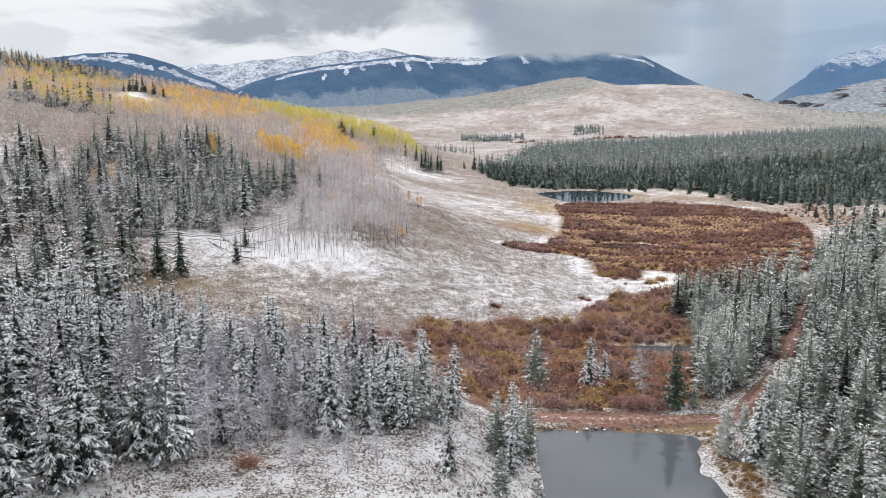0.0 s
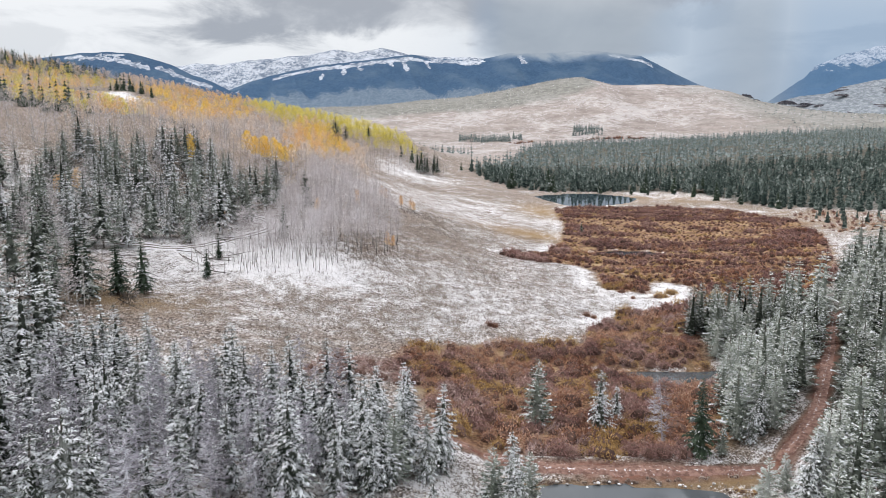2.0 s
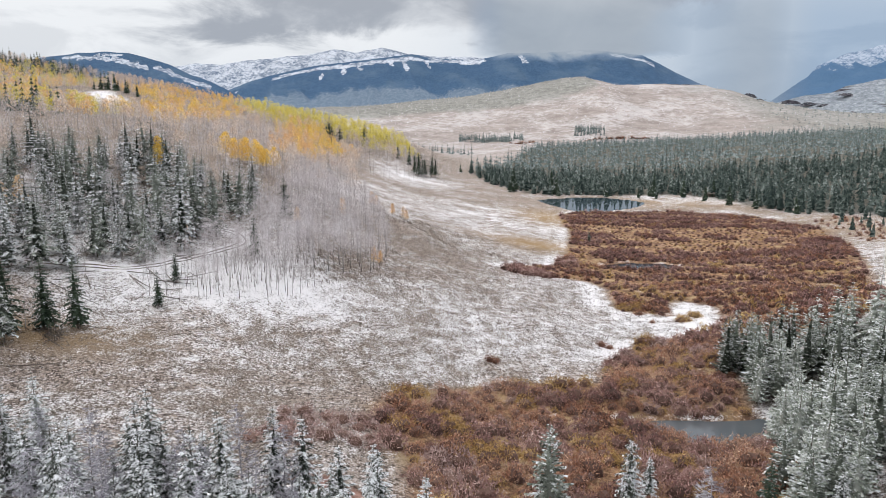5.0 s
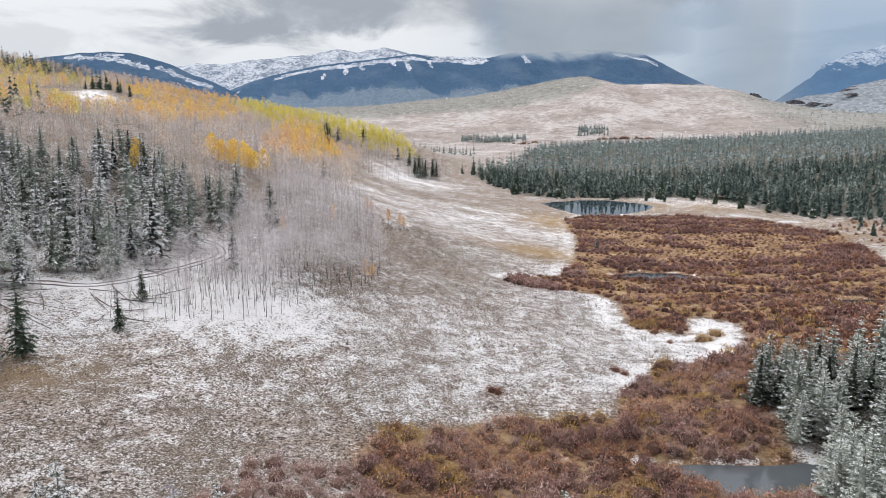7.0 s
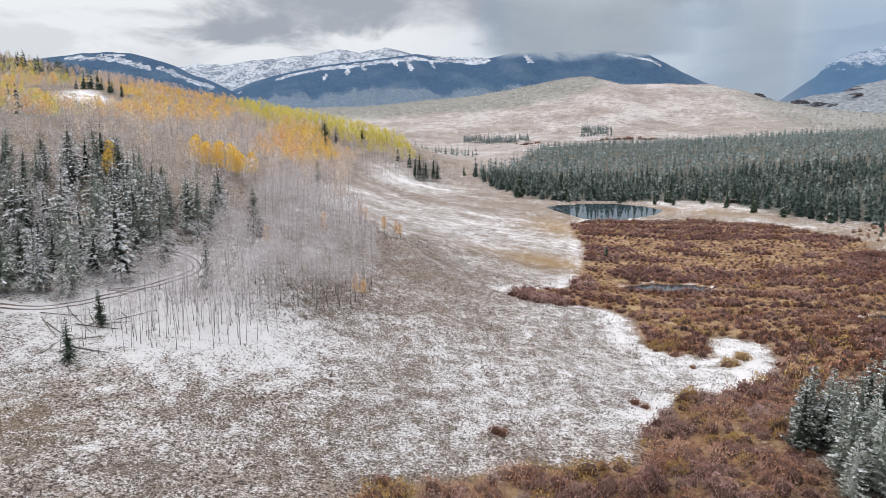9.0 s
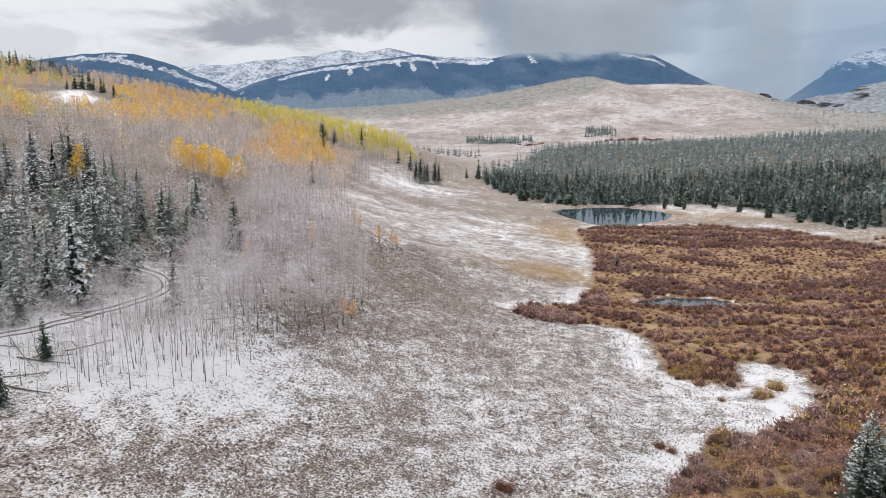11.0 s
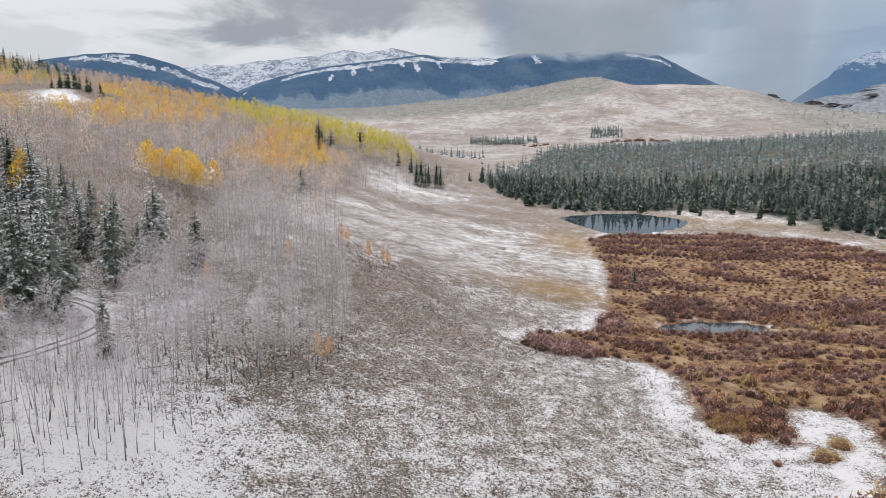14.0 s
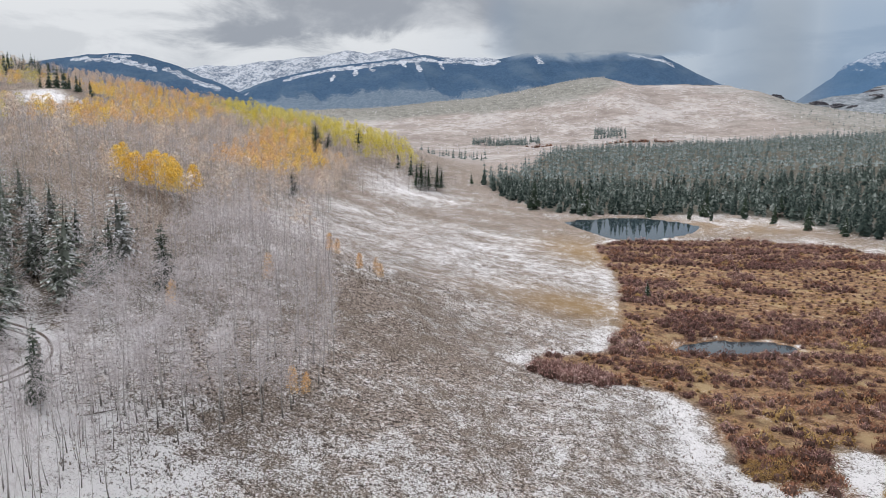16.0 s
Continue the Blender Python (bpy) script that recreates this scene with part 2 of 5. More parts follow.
M_NEEDLE = tinted("frosted_needles", [(0.014, 0.020, 0.014), (0.060, 0.071, 0.056), (0.25, 0.263, 0.24)], 0.9, snow=(0.47, 0.26, 0.86))
M_NEEDLE_SOFT = tinted("frost_green_needles", [(0.034, 0.042, 0.032), (0.20, 0.226, 0.188), (0.43, 0.448, 0.41)], 0.9, snow=(0.24, 0.3, 0.9))
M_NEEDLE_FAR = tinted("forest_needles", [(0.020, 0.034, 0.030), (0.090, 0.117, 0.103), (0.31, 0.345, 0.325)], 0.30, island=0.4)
# frosted, and paled to blue-grey so the colour holds the haze over far woods
M_NEEDLE_HAZE = tinted("frosted_forest_needles", [(0.052, 0.078, 0.076), (0.115, 0.148, 0.142), (0.26, 0.30, 0.295)], 0.12, island=0.4)
M_NEEDLE_DARK = tinted("dark_needles", [(0.018, 0.030, 0.020), (0.032, 0.050, 0.030), (0.05, 0.07, 0.045)], 0.9, snow=(0.12, 0.3, 0.9))
M_SHOULDER = tinted("grey_shoulder_woods", [(0.13, 0.135, 0.12), (0.27, 0.26, 0.235), (0.42, 0.40, 0.37)], 0.05, island=0.4)
M_BARK = tinted("spruce_bark", [(0.06, 0.05, 0.042), (0.11, 0.09, 0.075), (0.17, 0.15, 0.13)], 3.0)
M_DEAD = tinted("frosted_dead_twigs", [(0.22, 0.205, 0.225), (0.42, 0.40, 0.44), (0.64, 0.63, 0.68)], 2.0, snow=(0.4, 0.0, 0.7))
M_TWIG = tinted("frosted_aspen_twigs", [(0.50, 0.455, 0.46), (0.61, 0.57, 0.58), (0.72, 0.70, 0.71)], 0.12)
M_LEAF_Y = tinted("yellow_aspen_leaves", [(0.76, 0.47, 0.08), (0.85, 0.61, 0.14), (0.85, 0.69, 0.25)], 0.1)
M_LEAF_G = tinted("lime_aspen_leaves", [(0.60, 0.50, 0.08), (0.70, 0.61, 0.13), (0.76, 0.68, 0.24)], 0.1)
M_LEAF_O = tinted("orange_aspen_leaves", [(0.70, 0.42, 0.20), (0.78, 0.52, 0.27), (0.80, 0.62, 0.40)], 0.1)
M_LEAF_T = tinted("faded_aspen_leaves", [(0.58, 0.45, 0.36), (0.66, 0.53, 0.43), (0.70, 0.61, 0.52)], 0.1)
M_WILLOW = tinted("willow_twigs", [(0.15, 0.064, 0.040), (0.35, 0.178, 0.115), (0.55, 0.38, 0.275)], 0.42)
M_WILLOW_M = tinted("mauve_willow_twigs", [(0.165, 0.086, 0.078), (0.335, 0.200, 0.178), (0.53, 0.395, 0.36)], 0.42)
M_WILLOW_F = tinted("frosted_mauve_twigs", [(0.22, 0.14, 0.13), (0.37, 0.26, 0.24), (0.54, 0.42, 0.39)], 0.42)
M_WILLOW_Y = tinted("ochre_willow_twigs", [(0.25, 0.15, 0.055), (0.42, 0.27, 0.105), (0.56, 0.41, 0.20)], 0.42)
# darker copy of the willow colours, painting in the shade inside each bush
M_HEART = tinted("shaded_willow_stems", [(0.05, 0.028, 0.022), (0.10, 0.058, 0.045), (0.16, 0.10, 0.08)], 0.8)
M_TUFT = tinted("dry_grass_blades", [(0.10, 0.08, 0.068), (0.26, 0.215, 0.185), (0.45, 0.40, 0.35)], 0.5)
M_LOG = tinted("weathered_log", [(0.05, 0.042, 0.036), (0.12, 0.10, 0.085), (0.23, 0.20, 0.175)], 2.5, snow=(0.16, 0.6, 0.98))
M_STONE = tinted("shore_stone", [(0.10, 0.085, 0.075), (0.22, 0.19, 0.17), (0.36, 0.33, 0.31)], 1.5, snow=(0.2, 0.5, 0.9))

# aspen bark: pale, dark and furrowed at the foot
m = Mat("aspen_bark")
scar = m.step(m.noise(1.0, 4, 0.7, m.scaled(m.place(), (3.0, 3.0, 1.2))), 0.56, 0.66)
foot = m.step(m.math("ADD", m.axis(m.node("ShaderNodeTexCoord", out=3), 2), m.math("MULTIPLY", m.noise(0.9), -2.2)), -0.6, 0.9, 1.0, 0.0)
M_ASPEN = m.shade(m.mix(m.math("MAXIMUM", m.math("MULTIPLY", scar, 0.7), m.math("MULTIPLY", foot, 0.85)), (0.38, 0.36, 0.345), (0.07, 0.058, 0.052)), 0.8)

# the land: dry grass, fresh snow, marsh litter, red dirt
m = Mat("snow_dusted_ground")
snow_mask, marsh_mask, dirt_mask = (m.mask("cover", i) for i in range(3))
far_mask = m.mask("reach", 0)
rust_mask = m.mask("reach", 1)
pine_mask = m.mask("reach", 2)
tuft = m.noise(3.4, 8, 0.86)
clod = m.noise(0.42, 4, 0.6)
drift = m.noise(0.045, 5, 0.6, distort=0.6)
clump = m.noise(1.7, 5, 0.7)
grass = m.mix(m.step(clump, 0.37, 0.57), (0.056, 0.044, 0.038), (0.42, 0.342, 0.292))
grass = m.mix(m.step(m.noise(0.06, 3), 0.42, 0.62), grass, m.mix(m.step(tuft, 0.42, 0.58), (0.060, 0.047, 0.038), (0.44, 0.358, 0.295)))
grass = m.mix(rust_mask, grass, m.mix(tuft, (0.25, 0.155, 0.075), (0.40, 0.285, 0.16)))
litter = m.mix(m.step(m.math("ADD", m.math("MULTIPLY", clod, 0.5), m.math("MULTIPLY", clump, 0.5)), 0.42, 0.58), (0.13, 0.072, 0.045), (0.40, 0.242, 0.135))
litter = m.mix(m.step(m.noise(0.15, 3), 0.5, 0.7), litter, (0.43, 0.31, 0.175))
soil = m.mix(marsh_mask, grass, litter)
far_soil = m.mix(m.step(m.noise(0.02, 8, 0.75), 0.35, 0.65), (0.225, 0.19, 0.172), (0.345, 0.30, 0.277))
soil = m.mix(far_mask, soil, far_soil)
woods = m.mix(m.step(m.noise(0.05, 6, 0.8), 0.35, 0.65), (0.15, 0.15, 0.135), (0.30, 0.29, 0.265))
soil = m.mix(pine_mask, soil, woods)
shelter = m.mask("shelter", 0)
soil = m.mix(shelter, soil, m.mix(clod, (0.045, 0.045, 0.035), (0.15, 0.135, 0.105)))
dirt = m.mix(m.step(clod, 0.35, 0.65), (0.17, 0.075, 0.055), (0.30, 0.145, 0.105))
soil = m.mix(dirt_mask, soil, dirt)
level = m.math("ADD", m.math("ADD", m.math("MULTIPLY", tuft, 0.62), m.math("MULTIPLY", clump, 0.28)), m.math("MULTIPLY", drift, 0.10))
level = m.math("ADD", level, m.math("MULTIPLY", m.math("SUBTRACT", clod, 0.5), 0.25))
lying = m.math("ADD", level, m.math("SUBTRACT", snow_mask, 0.5))
lying = m.step(lying, 0.472, 0.568, 0.0, 0.96)
far_snow = m.step(m.math("ADD", m.noise(0.06, 8, 0.8), m.math("MULTIPLY", m.math("SUBTRACT", m.noise(0.006, 3), 0.5), 0.7)), 0.45, 0.64, 0.0, 0.26)
lying = m.math("MAXIMUM", m.math("MULTIPLY", lying, m.math("SUBTRACT", 1.0, far_mask)), m.math("MULTIPLY", m.math("MULTIPLY", far_mask, far_snow), m.math("SUBTRACT", 1.0, m.math("MULTIPLY", pine_mask, 0.85))))
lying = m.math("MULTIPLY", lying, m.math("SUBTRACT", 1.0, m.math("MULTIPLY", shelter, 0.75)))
colour = m.mix(lying, soil, (0.90, 0.885, 0.90))
M_GROUND = m.shade(colour, 0.9, m.bump(m.math("ADD", m.math("ADD", tuft, clump), m.math("MULTIPLY", clod, 0.8)), 0.45, 0.9), spec=0.15)

def water(name, colour):
    m = Mat(name)
    return m.shade(m.mix(m.noise(0.12, 3), colour, tuple(0.75 * k for k in colour)), 0.03, m.bump(m.noise(1.3, 3), 0.012, 0.25), spec=1.0)


M_WATER_SILT, M_WATER = water("silty_pond_water", (0.095, 0.106, 0.115)), water("pond_water", (0.035, 0.055, 0.07))

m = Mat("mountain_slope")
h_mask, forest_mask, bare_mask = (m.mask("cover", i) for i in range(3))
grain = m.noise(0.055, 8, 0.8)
# forest painted bluer than its needles, for the haze of distance
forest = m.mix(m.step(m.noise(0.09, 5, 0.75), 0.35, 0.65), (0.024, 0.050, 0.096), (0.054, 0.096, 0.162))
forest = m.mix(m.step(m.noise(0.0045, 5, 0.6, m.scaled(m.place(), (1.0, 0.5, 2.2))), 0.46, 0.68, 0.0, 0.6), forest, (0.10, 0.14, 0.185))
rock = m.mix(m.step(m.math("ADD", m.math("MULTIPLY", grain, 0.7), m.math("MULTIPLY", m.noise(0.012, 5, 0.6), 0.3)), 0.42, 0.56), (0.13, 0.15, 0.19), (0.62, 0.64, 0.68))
# lower slopes and bench paled to carry distance haze as well as frost
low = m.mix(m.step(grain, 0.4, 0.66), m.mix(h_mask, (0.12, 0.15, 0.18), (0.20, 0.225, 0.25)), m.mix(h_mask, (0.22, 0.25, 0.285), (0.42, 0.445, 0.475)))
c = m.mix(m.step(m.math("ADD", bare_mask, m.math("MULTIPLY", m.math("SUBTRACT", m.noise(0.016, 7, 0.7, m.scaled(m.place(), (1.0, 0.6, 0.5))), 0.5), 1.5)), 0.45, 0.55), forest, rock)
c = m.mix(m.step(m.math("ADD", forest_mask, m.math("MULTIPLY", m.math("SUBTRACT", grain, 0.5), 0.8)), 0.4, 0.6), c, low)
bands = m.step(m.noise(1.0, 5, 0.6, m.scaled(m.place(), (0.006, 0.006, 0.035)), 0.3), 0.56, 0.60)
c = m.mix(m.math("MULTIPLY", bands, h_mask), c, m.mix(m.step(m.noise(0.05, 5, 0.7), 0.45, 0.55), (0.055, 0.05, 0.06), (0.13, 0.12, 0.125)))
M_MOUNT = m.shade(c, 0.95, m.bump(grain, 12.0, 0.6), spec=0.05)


# ---- mesh helpers ----
def mesh(name, v, f, mats, index=None, flat=True):
    """A mesh of triangles from arrays."""
    me = bpy.data.meshes.new(name)
    v, f = np.asarray(v, np.float32), np.asarray(f, np.int32)
    me.vertices.add(len(v))
    me.vertices.foreach_set("co", v.ravel())
    me.loops.add(f.size)
    me.loops.foreach_set("vertex_index", f.ravel())
    me.polygons.add(len(f))
    me.polygons.foreach_set("loop_start", np.arange(0, f.size, f.shape[1], dtype=np.int32))
    if index is not None:
        me.polygons.foreach_set("material_index", np.asarray(index, np.int32))
    for mat in mats:
        me.materials.append(mat)
    me.update(calc_edges=True)
    me.polygons.foreach_set("use_smooth", np.full(len(f), not flat))
    return me


class Tris:
    """Collects triangles, with a material number each."""

    def __init__(self):
        self.v, self.f, self.i = [], [], []

    def tri(self, a, b, c, mat=0):
        n = len(self.v)
        self.v += [a, b, c]
        self.f.append((n, n + 1, n + 2))
        self.i.append(mat)

    def fan(self, pts, faces, mat=0):
        n = len(self.v)
        self.v += pts
        self.f += [tuple(n + k for k in f) for f in faces]
        self.i += [mat] * len(faces)

    def tube(self, path, radii, sides=5, mat=0):
        n = len(self.v)
        for (x, y, z), r in zip(path, radii):
            self.v += [(x + r * math.cos(6.283 * k / sides), y + r * math.sin(6.283 * k / sides), z) for k in range(sides)]
        for a in range(len(path) - 1):
            for k in range(sides):
                p, q = n + a * sides + k, n + a * sides + (k + 1) % sides
                self.f += [(p, q, q + sides), (p, q + sides, p + sides)]
                self.i += [mat, mat]

    def arrays(self):
        return np.array(self.v, np.float32), np.array(self.f, np.int32), np.array(self.i, np.int32)


def scatter(name, shapes, mats, places, label, category, group=""):
    """Many small growing things in one mesh; places: rows of x, y, z, size, turn, lean."""
    if not len(places):
        return None
    vs, fs, ix, base = [], [], [], 0
    kind = np.random.default_rng(len(places)).integers(0, len(shapes), len(places))
    for k, (v, f, i) in enumerate(shapes):
        p = places[kind == k]
        if not len(p):
            continue
        c, s = np.cos(p[:, 4])[:, None], np.sin(p[:, 4])[:, None]
        q = v[None] * p[:, 3][:, None, None]
        x = q[..., 0] * c - q[..., 1] * s + q[..., 2] * p[:, 5][:, None] + p[:, 0][:, None]
        y = q[..., 0] * s + q[..., 1] * c + p[:, 1][:, None]
        z = q[..., 2] + p[:, 2][:, None]
        vs.append(np.stack([x, y, z], -1).reshape(-1, 3))
        fs.append((f[None] + (np.arange(len(p)) * len(v))[:, None, None] + base).reshape(-1, 3))
        ix.append(np.tile(i, len(p)))
        base += len(p) * len(v)
    ob = new(name, mesh(name, np.concatenate(vs), np.concatenate(fs), mats, np.concatenate(ix)))
    return tagged(ob, label, category, group, "stuff")


def rows_at(x, y, lo, hi, r, sink=0.1, lean=0.04):
    """Rows for scatter() at the plan places x, y."""
    x, y = np.asarray(x, float), np.asarray(y, float)
    n = len(x)
    return np.stack([x, y, height(x, y) - sink, r.uniform(lo, hi, n), r.uniform(0, 6.283, n), r.normal(0, lean, n)], 1)


def thing(name, label, category, group, parts):
    """An Empty with its parts: (name, Tris, material)."""
    top = tagged(new(name), label, category, group)
    for part_name, tris, mat in parts:
        v, f, _ = tris.arrays()
        ob = new(part_name, mesh(part_name, v, f, [mat]))
        ob.parent = top
    return top


# ---- ground ----
def axis_steps(lo, hi, a, b, step, grow, top):
    right, left = [b], [a]
    s = step
    while right[-1] < hi:
        s = min(s * grow, top)
        right.append(right[-1] + s)
    s = step
    while left[-1] > lo:
        s = min(s * grow, top)
        left.append(left[-1] - s)
    return np.array(left[::-1] + list(np.arange(a + step, b, step)) + right)


gx = axis_steps(-4300, 4300, -75, 100, 1.8, 1.045, 80)
gy = axis_steps(-200, 4750, 60, 300, 2.1, 1.022, 50)
X, Y = (a.ravel() for a in np.meshgrid(gx, gy))
Z = height(X, Y)
nx = len(gx)
k = (np.arange(len(gy) - 1)[:, None] * nx + np.arange(nx - 1)[None]).ravel()
ground_mesh = mesh("ground", np.stack([X, Y, Z], 1), np.stack([k, k + 1, k + nx + 1, k + nx], 1), [M_GROUND], flat=False)
wet = marsh(X, Y)
marsh_in = smooth(wet + 2.0 * waves(X, Y, 14, 21), -3, 3)
fringe = 0 * X
for _, poly, _ in PONDS[1:4]:
    fringe = np.maximum(fringe, np.exp(-((inside(poly, X, Y) + 1.0) / 1.0) ** 2))
road_d = along(DAM_ROAD, X, Y)
track_d = along(TRACK, X, Y)
verge = 1 - smooth(track_d, 1.4, 2.4)
on_dam = smooth(X, 6, 12) * (1 - smooth(X, 44, 47)) * (np.abs(Y - 106) < 6)
bank = on_dam * smooth(107.0 - Y, 0.6, 1.6) * smooth(Y, 103.0, 103.8)
road = 1 - smooth(road_d + 0.4 * waves(X, Y, 5, 33, 2), 0.9, 1.7)
edge = (0.65 + 0.5 * waves(X, Y, 16, 17)) * np.exp(-((wet + 4.0 + 1.5 * waves(X, Y, 20, 18)) / 4.0) ** 2) * smooth(Y, 176, 190) * (1 - 0.6 * smooth(Y, 268, 300)) * (1 - smooth(Y, 430, 470)) * (X < 110)
cove = np.exp(-(((X - 62) / 16) ** 2 + ((Y - 213) / 17) ** 2) ** 1.5)
grove = np.exp(-(((X + 42) / 27) ** 2 + ((Y - 194) / 22) ** 2) ** 1.4)
bare_far = np.exp(-(((X - 35) / 26) ** 2 + ((Y - 385) / 62) ** 2))
rib = np.exp(-(((X + 6) / 24) ** 2 + ((Y - 262) / 38) ** 2))
upper = smooth(-40 - X, 0, 30) * smooth(Y, 225, 265)
snow = 0.537 + 0.03 * smooth(105 - Y, 0, 10) + 0.04 * waves(X, Y, 38, 12) + 0.04 * waves(X, Y, 9, 13) + 0.13 * edge * (1 - 0.6 * cove) + (0.035 + 0.08 * waves(X, Y, 7, 41, 3)) * cove + 0.075 * grove + (0.015 + 0.06 * waves(X * 0.35, Y, 11, 29, 3)) * bare_far + 0.16 * verge - 0.065 * rib - 0.018 * smooth(Y, 215, 240) * (X < 75) - 0.03 * upper
snow = snow - 0.045 * np.exp(-(((X + 17) / 13) ** 2 + ((Y - 214) / 14) ** 2)) - 0.04 * np.exp(-(((X + 10) / 30) ** 2 + ((Y - 150) / 12) ** 2))
snow = snow - 0.02 - 0.035 * smooth(185 - Y, 0, 25) * smooth(Y, 112, 120) - 0.09 * np.exp(-(((X - 49) / 6) ** 2 + ((Y - 116) / 9) ** 2))
wet_snow = 0.38 + 0.07 * waves(X, Y, 22, 15) + 0.07 * cove
blend_ = smooth(wet + 1.5 * waves(X, Y, 6, 19, 2), -1.5, 1.5)
snow = snow * (1 - blend_) + wet_snow * blend_
snow = snow + 0.06 * np.exp(-((road_d - 2.6) / 0.9) ** 2) * (1 - on_dam) - road * 0.30 - 0.09 * bank
snow = snow + 0.08 * np.exp(-((Y - 505 + 0.35 * (X - 170)) / 26) ** 2) * smooth(X, 120, 150) * (1 - smooth(X, 205, 230))
rust = np.exp(-(((X - 44) / 22) ** 2 + ((Y - 318) / 17) ** 2)) + 0.12 * np.exp(-((inside(FAR_POND, X, Y) + 5) / 4) ** 2)
rust = rust + np.exp(-(((X - 60) / 16) ** 2 + ((Y - 415) / 35) ** 2))
rust = rust + 0.5 * np.exp(-(((X - 165) / 45) ** 2 + ((Y - 492) / 30) ** 2)) * (1 + waves(X, Y, 20, 26))
rust = rust + 0.8 * bank + 0.9 * np.exp(-(((X - 41) / 2.2) ** 2 + ((Y - 88) / 14) ** 2))
margin = np.exp(-(((X - 208) / 42) ** 2 + ((Y - 378) / 78) ** 2)) * (0.75 + 0.5 * waves(X, Y, 24, 31))
rust, snow = rust + 0.5 * margin, snow - (0.06 + 0.05 * waves(X, Y, 9, 34)) * margin
rust = rust + 0.8 * np.exp(-(((X + 64) / 14) ** 2 + ((Y - 157) / 8) ** 2))
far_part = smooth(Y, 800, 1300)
crest_rel = (Z + 20) / (np.interp(X, CREST_X, CREST_Z) + 20)
pine = smooth(Y, 1500, 1900) * smooth(crest_rel + 0.05 * waves(X, Y, 160, 25), np.interp(X, [-503, 148, 395, 530, 620], [0.46, 0.50, 0.56, 0.74, 1.2]), np.interp(X, [-503, 148, 395, 530, 620], [0.52, 0.56, 0.61, 0.79, 1.3]))
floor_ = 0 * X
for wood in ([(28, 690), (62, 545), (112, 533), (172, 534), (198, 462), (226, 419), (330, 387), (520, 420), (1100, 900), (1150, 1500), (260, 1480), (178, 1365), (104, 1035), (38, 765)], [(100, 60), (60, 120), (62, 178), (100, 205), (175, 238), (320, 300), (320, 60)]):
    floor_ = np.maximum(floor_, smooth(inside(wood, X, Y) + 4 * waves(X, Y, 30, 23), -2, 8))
pine = np.clip(pine + smooth(X - 790 + 160 * waves(X, Y, 200, 28), 0, 260) * smooth(Y, 1250, 1500) * 0.85, 0, 1)
snow = snow + 0.22 * fringe * (0.6 + 0.6 * waves(X, Y, 9, 27)) - 0.075 * np.clip(rust, 0, 1) - 0.06 * smooth(Y, 430, 480) + 0.10 * np.exp(-(((X + 22) / 40) ** 2 + ((Y - 560) / 60) ** 2)) - 0.07 * upper + 0.27 * np.exp(-(((X + 241) / 21) ** 2 + ((Y - 562) / 27) ** 2))
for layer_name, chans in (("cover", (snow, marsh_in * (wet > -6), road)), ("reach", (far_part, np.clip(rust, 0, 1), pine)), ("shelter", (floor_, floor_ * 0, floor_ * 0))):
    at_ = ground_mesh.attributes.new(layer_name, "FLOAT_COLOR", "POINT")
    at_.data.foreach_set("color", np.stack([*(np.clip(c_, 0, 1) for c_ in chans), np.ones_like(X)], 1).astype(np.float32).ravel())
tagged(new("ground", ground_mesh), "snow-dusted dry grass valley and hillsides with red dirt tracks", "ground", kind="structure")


def lane(name, label, line, half, mat, lift, shift=0.0):
    """A thin ribbon of worn ground along a smoothed line; 'across' runs 0 to 1 over its width."""
    pts = np.array(line, float)
    for _ in range(3):
        pts = np.concatenate([pts[:1], np.stack([0.75 * pts[:-1] + 0.25 * pts[1:], 0.25 * pts[:-1] + 0.75 * pts[1:]], 1).reshape(-1, 2), pts[-1:]])
    run = np.concatenate([[0], np.cumsum(np.hypot(*np.diff(pts, axis=0).T))])
    s_ = np.arange(0, run[-1], 0.5)
    c_ = np.stack([np.interp(s_, run, pts[:, q]) for q in (0, 1)], 1)
    g = np.gradient(c_, axis=0)
    nrm = np.stack([-g[:, 1], g[:, 0]], 1) / np.hypot(g[:, 0], g[:, 1])[:, None]
    cols = 7
    u_ = np.linspace(-1, 1, cols)
    edge_ = half * (1 + 0.18 * waves(s_, s_ * 0 + shift, 7, 35, 2))
    P = c_[:, None] + nrm[:, None] * (shift + u_[None, :, None] * edge_[:, None, None])
    zz = height(P[..., 0], P[..., 1]).reshape(len(s_), cols) + lift * (1 - u_[None] ** 4) - 0.02
    q = (np.arange(len(s_) - 1)[:, None] * cols + np.arange(cols - 1)[None]).ravel()
    me = mesh(name, np.concatenate([P, zz[..., None]], 2).reshape(-1, 3), np.stack([q, q + cols, q + cols + 1, q + 1], 1), [mat], flat=False)
    at_ = me.attributes.new("cover", "FLOAT_COLOR", "POINT")
    across = np.tile((u_ + 1) / 2, len(s_))
    at_.data.foreach_set("color", np.stack([across, across * 0, across * 0, across * 0 + 1], 1).astype(np.float32).ravel())
    return tagged(new(name, me), label, "road", kind="structure")


